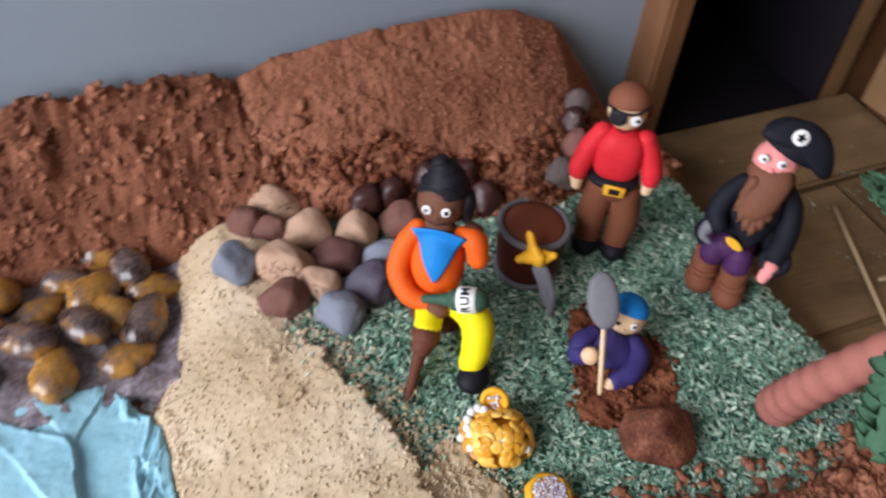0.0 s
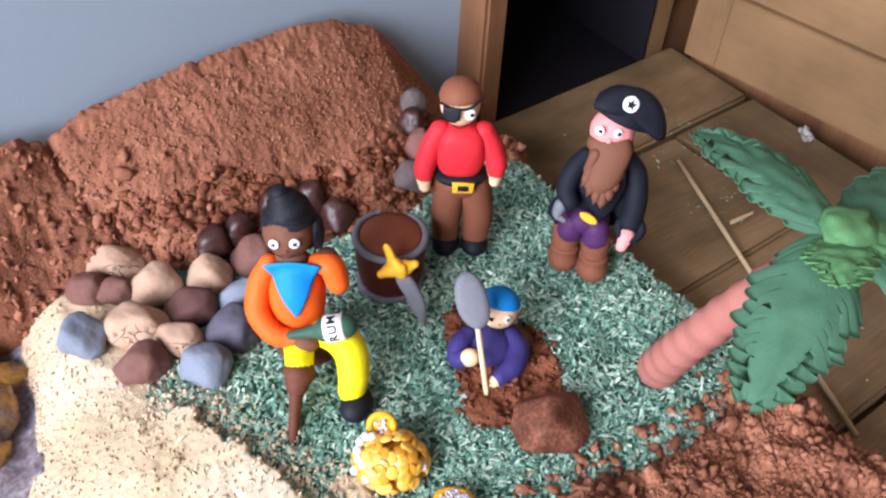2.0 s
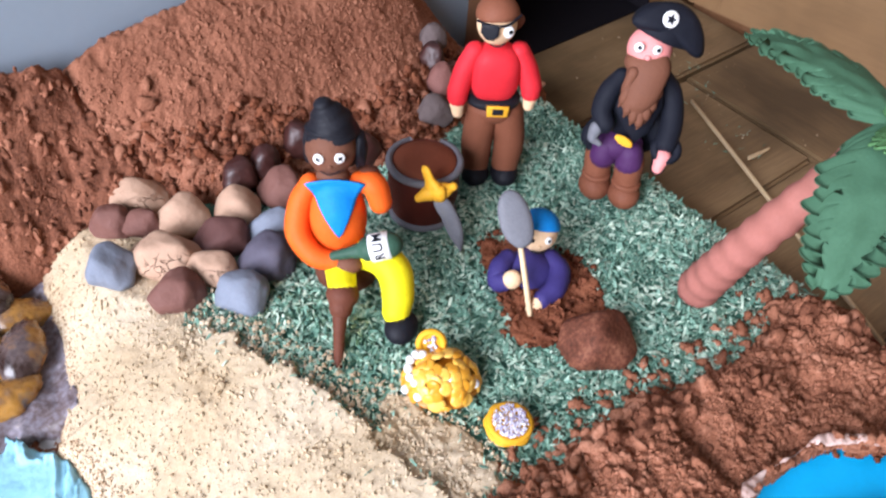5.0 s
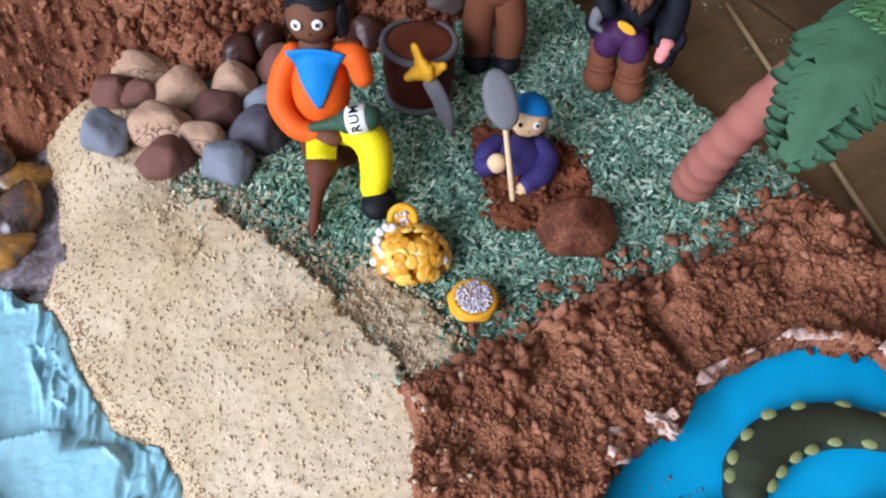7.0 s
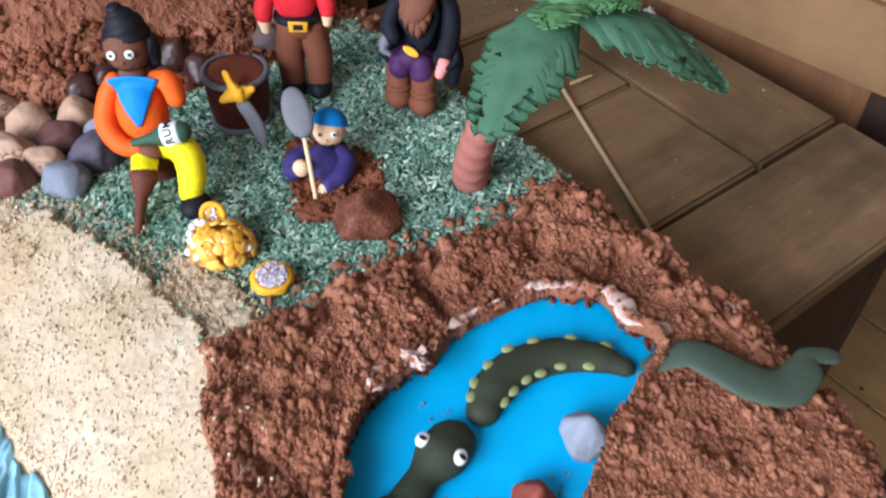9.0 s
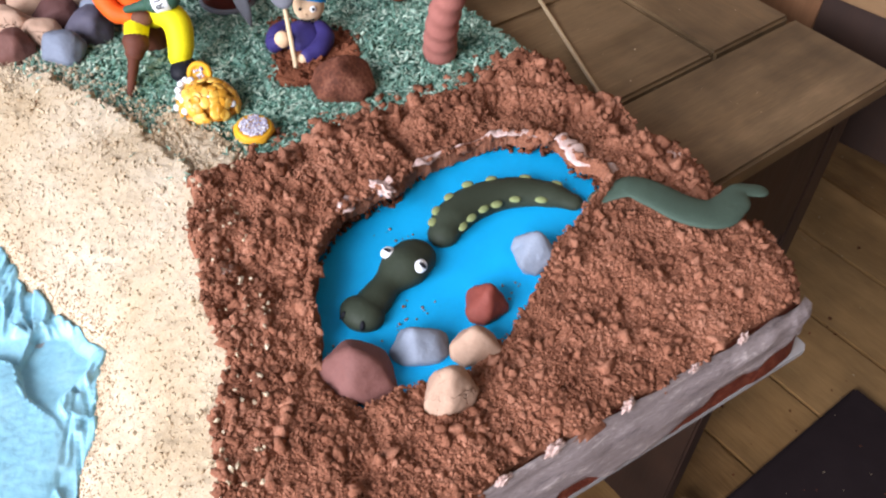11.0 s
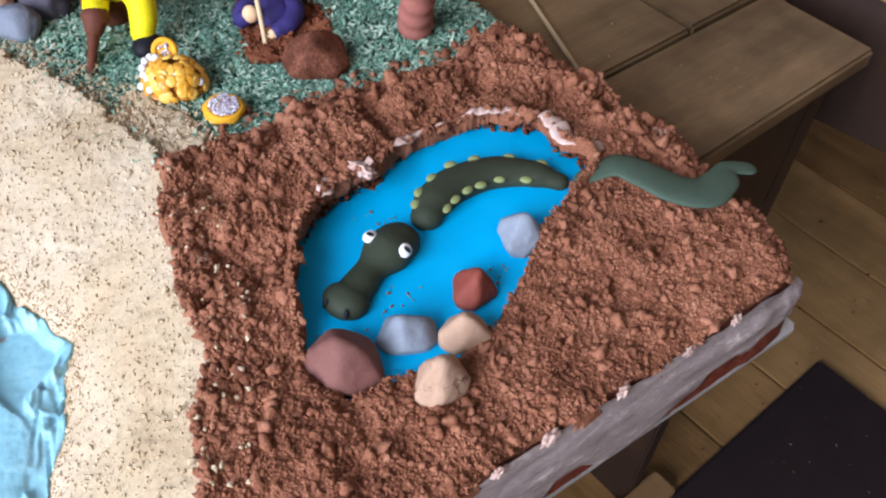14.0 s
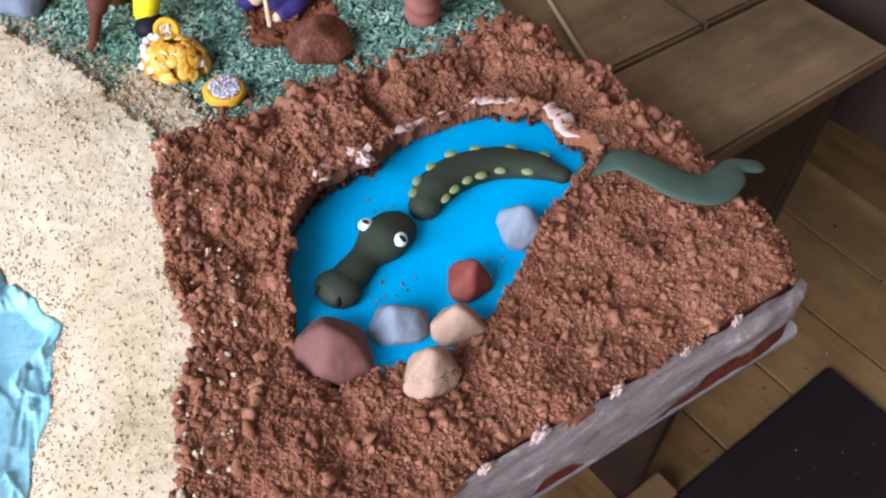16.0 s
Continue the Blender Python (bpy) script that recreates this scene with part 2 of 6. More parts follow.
def foot(x):
    return np.interp(x, (-0.2, 0.0, 0.05, 0.085, 0.11, 0.13, 0.18, 0.23, 0.29, 0.32), (0.35, 0.35, 0.345, 0.345, 0.335, 0.317, 0.296, 0.292, 0.305, 0.315))


POND = [(0.106, 0.016), (0.117, 0.036), (0.1225, 0.046), (0.1285, 0.0535), (0.138, 0.0625), (0.150, 0.068), (0.1646, 0.0702), (0.1787, 0.0707), (0.1885, 0.0752), (0.2040, 0.0780), (0.2180, 0.0765), (0.2345, 0.0732), (0.2440, 0.0655), (0.2540, 0.0550), (0.2545, 0.0465), (0.2515, 0.0385),
        (0.2545, 0.032), (0.2515, 0.0225), (0.242, 0.0175), (0.2238, 0.0130), (0.211, 0.0085), (0.2015, 0.0025), (0.1886, -0.0033), (0.1775, -0.0079), (0.170, -0.0115), (0.155, -0.015), (0.1433, -0.0155), (0.132, -0.011), (0.122, -0.0085), (0.110, -0.006), (0.104, 0.004)]


def smooth_loop(pts, n):
    out = []
    k = len(pts)
    for i in range(k):
        p = [np.array(pts[(i + j - 1) % k]) for j in range(4)]
        for t in np.arange(n) / n:
            out.append(0.5 * (2 * p[1] + (p[2] - p[0]) * t + (2 * p[0] - 5 * p[1] + 4 * p[2] - p[3]) * t ** 2 + (3 * p[1] - p[0] - 3 * p[2] + p[3]) * t ** 3))
    return np.array(out)


POND_LOOP = smooth_loop(POND, 4)


def loop_distance(x, y, loop):
    """Signed distance to a closed line, positive inside."""
    d = np.full(np.shape(x), 9.0)
    inside = np.zeros(np.shape(x), bool)
    for (ax, ay), (bx, by) in zip(loop, np.roll(loop, -1, 0)):
        ex, ey = bx - ax, by - ay
        t = np.clip(((x - ax) * ex + (y - ay) * ey) / (ex * ex + ey * ey + 1e-12), 0, 1)
        d = np.minimum(d, np.hypot(x - ax - t * ex, y - ay - t * ey))
        hit = (ay > y) != (by > y)
        inside ^= hit & (x < (bx - ax) * (y - ay) / (by - ay + 1e-12) + ax)
    return np.where(inside, d, -d)


WATER = 0.033


def sand_z(x, y):
    d = x - beach_edge(y)
    top = 0.034 + 0.007 * step(0.13, 0.05, y) - 0.007 * step(0.235, 0.275, y)
    rise = np.clip(d / np.maximum(edge(y) - beach_edge(y), 0.02), 0, 1.1)
    return 0.004 + 0.007 * step(-0.004, 0.003, d) + (top - 0.011) * rise * (1 - 0.25 * rise) / 0.75 + 0.0025 * fbm(x, y, 24, 3) + 0.0006 * fbm(x, y, 240, 3, 0.7)


def soil_z(x, y):
    k = 1 - 0.45 * step(0.05, 0.01, y) - 0.35 * step(-0.03, 0.1, vnoise(x, y, 40))
    z = 0.0405 + 0.006 * fbm(x, y, 24, 3) + 0.0046 * k * fbm(x, y, 80, 3, 0.6) + 0.0012 * k * fbm(x, y, 420, 3, 0.8)
    z = z - 0.005 * k * np.maximum(0, vnoise(x, y + 2, 75) - 0.18) * 4
    z = z - 0.0035 * step(0.18, 0.21, x) * step(0.024, 0.04, y) * step(0.105, 0.085, y) * step(0.285, 0.268, x)
    z = z + 0.003 * step(0.06, 0.11, y) * step(0.15, 0.1, x)
    z = z - 0.010 * step(0.006, -0.004, turf_line(x) - y)
    z = z - 0.004 * step(0.014, 0.0, right(y) - x) - 0.004 * step(0.012, 0.0, y - front(x))
    d = -loop_distance(x, y, POND_LOOP)
    far = step(0.020, 0.040, y + 0.12 * (x - 0.11))
    return z + far * (0.0012 * step(0.030, 0.010, d) + 0.0045 * step(0.0035, 0.0012, d))


def turf_z(x, y):
    return 0.0285 + 0.003 * fbm(x, y, 22, 3) + 0.001 * fbm(x, y, 200, 2) - 0.004 * step(0.012, -0.006, 0.308 - x)


def hill_z(x, y):
    f = foot(x) + 0.004 * fbm(x, y * 0.6, 36, 2)
    crest = np.interp(x, (0.08, 0.1, 0.115, 0.163, 0.22, 0.242, 0.266, 0.289, 0.31, 0.325), (0.080, 0.087, 0.094, 0.1, 0.101, 0.098, 0.085, 0.055, 0.022, 0.006))
    s = np.clip((y - f) / (BACK - f), -0.2, 1)
    z = 0.028 + (crest - 0.028) * np.where(s > 0, np.clip(s, 0, 1) ** 0.82, s)
    z = z - 0.017 * np.exp(-(((x - 0.185) / 0.030) ** 2 + ((y - 0.313) / 0.016) ** 2))
    z = z - 0.020 * step(0.16, 0.235, x) * np.clip(s, 0, 1) * (1 - np.clip(s, 0, 1))
    lumpy = step(0.055, 0.01, y - f)
    pits = np.maximum(0, vnoise(x, y * 1.6 + 4, 130) - 0.20) * 0.013
    return z + 0.0026 * fbm(x, y * 1.4, 26, 3) + (0.0007 + 0.0030 * lumpy) * fbm(x, y * 1.7, 95, 3, 0.6) - 0.6 * pits + 0.0013 * fbm(x, y * 1.4, 480, 3, 0.78)


def bank_z(x, y):
    f = foot(x) - 0.012
    crest = np.interp(x, (-0.2, -0.003, 0.032, 0.067, 0.088, 0.12), (0.09, 0.091, 0.093, 0.084, 0.084, 0.06))
    s = np.clip((y - f) / (BACK - f), -0.3, 1)
    low = np.interp(x, (0.03, 0.09), (0.006, 0.026))
    z = low + (crest - low) * np.where(s > 0, np.clip(s, 0, 1) ** 0.75, s)
    z = np.maximum(z, 0.004)
    return z + (0.003 + 0.007 * step(0.0, 0.3, s)) * fbm(x, y, 30, 3) + (0.002 + 0.003 * step(0.0, 0.3, s)) * fbm(x, y, 100, 3, 0.65) + 0.002 * fbm(x, y, 380, 3, 0.75)


_R = np.random.RandomState(12)
STROKES = np.stack([_R.uniform(-0.25, 0.06, 56), _R.uniform(-0.07, 0.29, 56), _R.uniform(-0.13, 0.13, 56), _R.uniform(-0.13, 0.13, 56), _R.uniform(-0.0020, 0.0022, 56)], 1)
_y, _o = _R.uniform(-0.07, 0.28, 130), _R.uniform(-0.002, 0.026, 130)
DRAGS = np.stack([shore(_y) - _o, _y, _R.uniform(-0.25, 0.30, 130), _R.uniform(-0.12, 0.12, 130), _R.uniform(-0.0014, 0.0016, 130)], 1)


def strokes(x, y, table, a, b, c, d, burr):
    """Flat facets, each with its own tilt, with a burr where two meet; a..d stretch the cells."""
    best, second, z = np.full(x.shape, 9.0), np.full(x.shape, 9.0), np.zeros(x.shape)
    for cx, cy, tx, ty, h in table:
        u, v = x - cx, y - cy
        q = np.sqrt((u * a + v * b) ** 2 + (u * c + v * d) ** 2)
        k = q < best
        second = np.where(k, best, np.minimum(second, q))
        best = np.where(k, q, best)
        z = np.where(k, h + tx * u + ty * v, z)
    return z + burr * step(0.0014, 0.0, second - best) * (0.5 + vnoise(x, y, 130))


def ridges(x, y, s):
    return 1 - 2 * np.abs(vnoise(x, y, s))


def sea_z(x, y):
    """Palette-knife strokes: broad flats, torn into narrow drags along the shore."""
    x, y = np.atleast_1d(np.asarray(x, float)), np.atleast_1d(np.asarray(y, float))
    wx, wy = x + 0.005 * vnoise(x, y, 45), y + 0.005 * vnoise(x, y + 3, 45)
    near = step(0.016, 0.010, shore(y) - x + 0.022 * vnoise(x, y, 40))
    z = strokes(wx, wy, STROKES, 1.5, 0.5, -0.3, 0.75, 0.0016)
    k = near > 0
    if np.any(k):
        fan = 0.012 * vnoise(x, y, 30)
        drag = strokes((wx + fan)[k], wy[k], DRAGS, 1.9, -0.7, 0.2, 0.5, 0.0012) + 0.0012 * ridges(x[k] - 0.35 * y[k], y[k] * 0.3, 300) ** 3
        z[k] = z[k] * (1 - near[k]) + near[k] * (drag - 0.0012)
    return np.maximum(0.0090 + z + 0.0008 * fbm(x, y, 70, 3) + 0.0003 * fbm(x * 0.6, y, 500, 2), 0.002)


def sheet(name, x0, x1, y0, y1, cell, inside, height, material, parent, label="", skirt=0.02, dip=0.007):
    """A fine grid over the stretch where inside(x, y) > 0, thickened downwards at its rim."""
    xs, ys = np.arange(x0, x1 + cell / 2, cell), np.arange(y0, y1 + cell / 2, cell)
    X, Y = np.meshgrid(xs, ys, indexing="ij")
    f, Z = inside(X, Y), height(X, Y)
    Z = np.maximum(Z - step(dip / 2, 0.0, f) * dip, 0.0008)
    ok = f > -0.0005
    quad = ok[:-1, :-1] & ok[1:, :-1] & ok[1:, 1:] & ok[:-1, 1:]
    ids = np.arange(X.size).reshape(X.shape)
    q = np.stack([ids[:-1, :-1][quad], ids[1:, :-1][quad], ids[1:, 1:][quad], ids[:-1, 1:][quad]], 1)
    used, inv = np.unique(q, return_inverse=True)
    V = np.stack([X.ravel()[used], Y.ravel()[used], Z.ravel()[used]], 1)
    F = inv.reshape(q.shape)
    e = np.concatenate([F[:, [0, 1]], F[:, [1, 2]], F[:, [2, 3]], F[:, [3, 0]]])
    key = np.sort(e, 1)
    _, first, count = np.unique(key[:, 0].astype(np.int64) * len(V) + key[:, 1], return_index=True, return_counts=True)
    rim = e[first[count == 1]]
    low = V.copy()
    low[:, 2] = np.maximum(low[:, 2] - (skirt(low[:, 0], low[:, 1]) if callable(skirt) else skirt), 0.0006)
    side = np.stack([rim[:, 1], rim[:, 0], rim[:, 0] + len(V), rim[:, 1] + len(V)], 1)
    return mesh_ob(name, np.concatenate([V, low]), np.concatenate([F, side]), material, parent, label=label)


# crumbs, flakes: templates set down many times in one mesh
def lump_templates(n, sub, rough, seed):
    rng = np.random.RandomState(seed)
    out = []
    for i in range(n):
        bm = bmesh.new()
        bmesh.ops.create_icosphere(bm, subdivisions=sub, radius=1)
        o = Vector(rng.rand(3) * 50)
        sq = np.array((1, rng.uniform(0.7, 1), rng.uniform(0.55, 0.95)))
        cuts = [(Vector(q).normalized(), rng.uniform(0.55, 0.85)) for q in rng.normal(size=(9, 3))]

        def flat(u):
            return min([1.25] + [d / u.dot(c) for c, d in cuts if u.dot(c) > 0.3])

        V = np.array([flat(v.co.normalized()) * np.array(v.co) * (1 + rough * noise.noise(v.co * 1.6 + o) + 0.5 * rough * noise.noise(v.co * 3.7 + o) + 0.3 * rough * noise.noise(v.co * 8 + o)) for v in bm.verts]) * sq
        F = np.array([[v.index for v in f.verts] for f in bm.faces])
        bm.free()
        out.append((V, F))
    return out


def rotations(n, rng, flat=False):
    if flat:
        a = rng.uniform(0, 2 * np.pi, n)
        b, c = rng.normal(0, 0.45, n), rng.normal(0, 0.45, n)
    else:
        a, b, c = (rng.uniform(0, 2 * np.pi, n) for _ in range(3))
    ca, sa, cb, sb, cc, sc = np.cos(a), np.sin(a), np.cos(b), np.sin(b), np.cos(c), np.sin(c)
    z = np.zeros(n)
    o = np.ones(n)
    Z = np.stack([np.stack([ca, -sa, z], 1), np.stack([sa, ca, z], 1), np.stack([z, z, o], 1)], 1)
    Y = np.stack([np.stack([cb, z, sb], 1), np.stack([z, o, z], 1), np.stack([-sb, z, cb], 1)], 1)
    X = np.stack([np.stack([o, z, z], 1), np.stack([z, cc, -sc], 1), np.stack([z, sc, cc], 1)], 1)
    return Z @ Y @ X


def strewn(name, places, sizes, templates, material, label, category, seed, flat=False, smooth=True, parent=None):
    rng = np.random.RandomState(seed)
    R = rotations(len(places), rng, flat)
    pick = rng.randint(0, len(templates), len(places))
    VV, FF, base = [], [], 0
    for k, (V, F) in enumerate(templates):
        w = np.where(pick == k)[0]
        if not len(w):
            continue
        P = np.einsum("nij,vj->nvi", R[w], V) * sizes[w][:, None, None] + places[w][:, None, :]
        FF.append((F[None] + (base + np.arange(len(w)) * len(V))[:, None, None]).reshape(-1, F.shape[1]))
        VV.append(P.reshape(-1, 3))
        base += len(w) * len(V)
    ob = mesh_ob(name, np.concatenate(VV), np.concatenate(FF), material, parent, smooth=smooth)
    return tagged(ob, label, category, kind="stuff")


def spots(n, x0, x1, y0, y1, inside, height, rng, sink=0.0):
    """n random places on a surface, where inside(x, y) allows."""
    got = []
    total = 0
    while total < n:
        x, y = rng.uniform(x0, x1, 4 * n), rng.uniform(y0, y1, 4 * n)
        k = inside(x, y) > rng.uniform(0, 0.001, 4 * n)
        p = np.stack([x[k], y[k], height(x[k], y[k]) - sink], 1)
        got.append(p)
        total += len(p)
    return np.concatenate(got)[:n]


# ---- room ----
floor = tagged(mesh_ob("floor", [(-1.5, -2.4, FLOOR - 0.03), (2.2, -2.4, FLOOR - 0.03), (2.2, 0.6, FLOOR - 0.03), (-1.5, 0.6, FLOOR - 0.03)], [(0, 1, 2, 3)], M["shade_joint_wood"]), "amber varnished floorboards with dark joints", "floor", kind="structure")


def slab_bm(x0, y0, z0, x1, y1, z1, bevel=0.0):
    return box_bm(x0, y0, z0, x1, y1, z1, bevel)


def wall(name, box, m, label):
    return tagged(part(name, slab_bm(*box), m, None), label, "wall", kind="structure")


wall("wall_north", (WINDOW_X - 0.1, 0.384, FLOOR, 0.331, 0.50, CEIL), M["wall"], "grey-blue painted plaster wall behind the cake")
wall("wall_north_east", (0.535, 0.384, FLOOR, ROOM_R, 0.50, CEIL), M["wall"], "grey-blue painted plaster wall past the cupboard")
wall("wall_over_recess", (0.331, 0.391, 0.75, 0.535, 0.50, CEIL), M["wall"], "grey-blue painted plaster over the dark recess")
wall("wall_under_recess", (0.331, 0.391, FLOOR, 0.535, 0.50, -0.012), M["wall"], "grey-blue painted plaster under the dark recess")
wall("wall_east", (ROOM_R, ROOM_Y, FLOOR, ROOM_R + 0.1, 0.5, CEIL), M["room"], "plain beige painted wall")
wall("wall_south", (WINDOW_X - 0.1, ROOM_Y - 0.1, FLOOR, ROOM_R + 0.1, ROOM_Y, CEIL), M["room"], "plain beige painted wall")
wy0, wy1, wz0, wz1 = -0.9, 0.4, 0.12, 1.38
wall("wall_west_low", (WINDOW_X - 0.1, ROOM_Y, FLOOR, WINDOW_X, 0.384, wz0), M["room"], "plain beige wall below the window")
wall("wall_west_high", (WINDOW_X - 0.1, ROOM_Y, wz1, WINDOW_X, 0.384, CEIL), M["room"], "plain beige wall above the window")
wall("wall_west_side", (WINDOW_X - 0.1, ROOM_Y, wz0, WINDOW_X, wy0, wz1), M["room"], "plain beige wall beside the window")
tagged(part("ceiling", slab_bm(WINDOW_X - 0.1, ROOM_Y - 0.1, CEIL, ROOM_R + 0.1, 0.5, CEIL + 0.06), M["room"], None), "plain beige ceiling", "ceiling", kind="structure")

# the dark recess with its wooden frame
recess = empty("recess", "black recess in a brown wooden frame behind the bench", "recess", (0.415, 0.36, 0), kind="structure")
# black sheets inside the opening carry its darkness as colour
part("lining", slab_bm(0.347 - 0.415, 0.17, -0.01, 0.475 - 0.415, 0.18, 0.75), M["black"], recess, "black back sheet that gives the recess its darkness")
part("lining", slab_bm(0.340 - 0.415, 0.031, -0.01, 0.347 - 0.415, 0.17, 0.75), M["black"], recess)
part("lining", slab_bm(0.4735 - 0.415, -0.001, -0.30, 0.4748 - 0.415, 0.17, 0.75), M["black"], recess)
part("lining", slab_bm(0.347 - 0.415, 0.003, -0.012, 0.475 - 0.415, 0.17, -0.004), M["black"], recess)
part("frame_post", box_bm(0.331 - 0.415, 0.0, -0.30, 0.347 - 0.415, 0.03, 0.75, 0.002), M["frame_wood"], recess, "brown wooden upright of the frame")
part("frame_post", box_bm(0.475 - 0.415, -0.0005, -0.30, 0.4945 - 0.415, 0.03, 0.75, 0.002), M["door_wood"], recess, "honey pine upright of the frame")
part("bead", box_bm(0.4950 - 0.415, 0.006, -0.30, 0.560 - 0.415, 0.0235, 0.75, 0.002), M["frame_wood"], recess)
part("head_rail", box_bm(0.347 - 0.415, 0.0, 0.72, 0.475 - 0.415, 0.03, 0.75, 0.002), M["frame_wood"], recess)

# the honey-coloured cupboard beside the bench
cup = empty("cupboard", "honey pine cupboard with a panelled door beside the bench", "cupboard", m=pose(0.4965, 0.346, 0.0, 0, 0, 9))
part("door", box_bm(0.0, -0.026, 0.004, 0.022, -0.002, 0.72, 0.0006), M["door_wood"], cup)
part("door_rail", box_bm(0.0, -0.62, 0.004, 0.022, -0.0261, 0.056, 0.0006), M["door_rail"], cup)
part("door_panel", box_bm(0.004, -0.56, 0.0563, 0.018, -0.0261, 0.66, 0.001), M["door_rail"], cup, "recessed pine panel")
part("door_rail", box_bm(0.0, -0.62, 0.661, 0.022, -0.0261, 0.72, 0.0006), M["door_rail"], cup)
part("plinth", box_bm(0.012, -0.25, -0.53, 0.022, -0.002, 0.0035, 0.001), M["frame_wood"], cup, "brown plinth under the door")
# added strip, coloured dark to read as the shadow below the door
part("plinth", box_bm(0.012, -0.61, -0.10, 0.022, -0.2505, 0.0035, 0.001), M["shade_joint_wood"], cup, "added dark strip under the door standing in for shade")
part("carcass", box_bm(0.023, -0.62, 0.006, 0.30, -0.002, 0.72, 0.002), M["frame_wood"], cup, "brown carcass behind the door")

# the bench that carries the cake
bench = empty("bench", "old varnished pine bench with joined boards and a worn top", "bench", (0.0, 0.19, FLOOR))
BY = -0.19


def board(name, x0, y0, x1, y1, m, z0=-0.013, z1=0.0, bev=0.002):
    return part(name, box_bm(x0, y0 + BY, z0 - FLOOR, x1, y1 + BY, z1 - FLOOR, bev), m, bench)


board("top_board", -0.9, 0.018, 0.502, 0.0925, M["bench_x"])
board("top_board", -0.9, 0.0955, 0.428, 0.192, M["bench_x"], z1=-0.0006)
board("top_board", -0.9, 0.1925, 0.428, 0.286, M["bench_x"], z1=-0.0006)
board("top_board", 0.4288, 0.0955, 0.502, 0.2865, M["bench_y"], z1=0.0002)
board("top_board", -0.9, 0.2895, 0.502, 0.3595, M["bench_x"])
# apron and panels: the shade below the top is put into their dark colour
board("apron", -0.84, 0.024, 0.4585, 0.040, M["shade_joint_wood"], -0.11, -0.0135)
board("end_panel", 0.459, 0.024, 0.477, 0.34, M["shade_joint_wood"], FLOOR + 0.001, -0.0135)
board("end_panel", -0.86, 0.035, -0.84, 0.34, M["shade_joint_wood"], FLOOR + 0.001, -0.0135)
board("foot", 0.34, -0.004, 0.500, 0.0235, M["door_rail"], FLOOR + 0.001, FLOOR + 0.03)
board("back_panel", -0.84, 0.33, 0.4585, 0.34, M["shade_joint_wood"], FLOOR + 0.001, -0.0135)

tagged(part("floor_mat", box_bm(0.10, -0.75, FLOOR + 0.0005, 0.776, 0.0, FLOOR + 0.008, 0.003), M["mat"], None), "dark plum doormat lying on the floorboards", "mat")

# ---- the cake ----
bm = bmesh.new()
outline = [bm.verts.new((x, y, 0.0004)) for x, y in ((-0.30, -0.072), (0.0, -0.070), (0.10, -0.0580), (0.2825, -0.0728), (0.2855, -0.0710), (0.2885, -0.050), (0.300, 0.0), (0.304, BACK), (-0.30, BACK))]
top = bmesh.ops.extrude_face_region(bm, geom=[bm.faces.new(outline)])
bmesh.ops.translate(bm, vec=(0, 0, 0.0028), verts=[v for v in top["geom"] if isinstance(v, bmesh.types.BMVert)])
bmesh.ops.recalc_face_normals(bm, faces=bm.faces[:])
tagged(part("cake_board", bm, M["board"], None), "thin silver-white card board under the cake", "cake board")
cake = empty("cake", "decorated sponge cake with soil, grass, beach and hill", "cake", (0, 0, 0.0035))
cake_off = Matrix.Translation((0, 0, -0.0035))


def on_cake(ob):
    ob.parent = cake
    ob.matrix_parent_inverse = cake_off
    return ob


def soil_in(x, y):
    d = np.minimum(x - edge(y) + 0.004, turf_line(x) + 0.006 - y)
    wob = 0.0045 * vnoise(x, y, 60) + 0.002 * vnoise(x, y, 180)
    d = np.minimum(d, right(y) + wob - x)
    d = np.minimum(d, y - front(x) - 0.0025 + wob)
    pond = -loop_distance(x, y, POND_LOOP) + 0.0025 * vnoise(x, y, 160) + 0.0006
    return np.minimum(d, pond)


def overhang(x, y):
    """Depth of the soil's rim: shallow over the far brink of the pond, which is undercut."""
    far = step(0.020, 0.040, y + 0.12 * (x - 0.11)) * step(0.008, 0.004, np.abs(loop_distance(x, y, POND_LOOP)))
    return 0.020 - 0.0172 * far


def turf_in(x, y):
    d = np.minimum(x - edge(y) + 0.003 - 0.03 * step(0.258, 0.285, y), y - turf_line(x) + 0.010)
    d = np.minimum(d, 0.309 + 0.004 * vnoise(x, y, 80) - x)
    d = np.minimum(d, np.where(y > 0.270, x - 0.119, 1))
    return np.minimum(d, foot(x) + 0.012 - y)


def sand_in(x, y):
    d = np.minimum(x - beach_edge(y) + 0.0025, edge(y) + 0.0045 * vnoise(x, y, 190) + 0.003 * vnoise(x, y, 420) + 0.006 * step(0.13, 0.15, y) + 0.035 * step(0.258, 0.285, y) - x)
    d = np.minimum(d, np.interp(x, (0.0, 0.03, 0.05, 0.08, 0.12), (0.27, 0.318, 0.338, 0.338, 0.325)) - y)
    return np.minimum(d, y - FRONT - 0.001)


def hill_in(x, y):
    d = np.minimum(x - 0.096 + 0.008 * vnoise(y, y * 0 + 9, 60), BACK - y)
    return np.minimum(np.minimum(d, y - foot(x) + 0.014), 0.318 - x)


def bank_in(x, y):
    d = np.minimum(0.118 - x + 0.05 * step(0.31, 0.29, y) * -1, BACK - y)
    return np.minimum(np.minimum(d, y - foot(x) + 0.028 + 0.080 * step(0.062, 0.045, x)), x + 0.2)


def sea_in(x, y):
    d = np.minimum(shore(y) + 0.0005 - x, 0.276 + 0.006 * vnoise(x, y * 0 + 2, 60) - y)
    return np.minimum(np.minimum(d, x + 0.25), y - FRONT + 0.0)


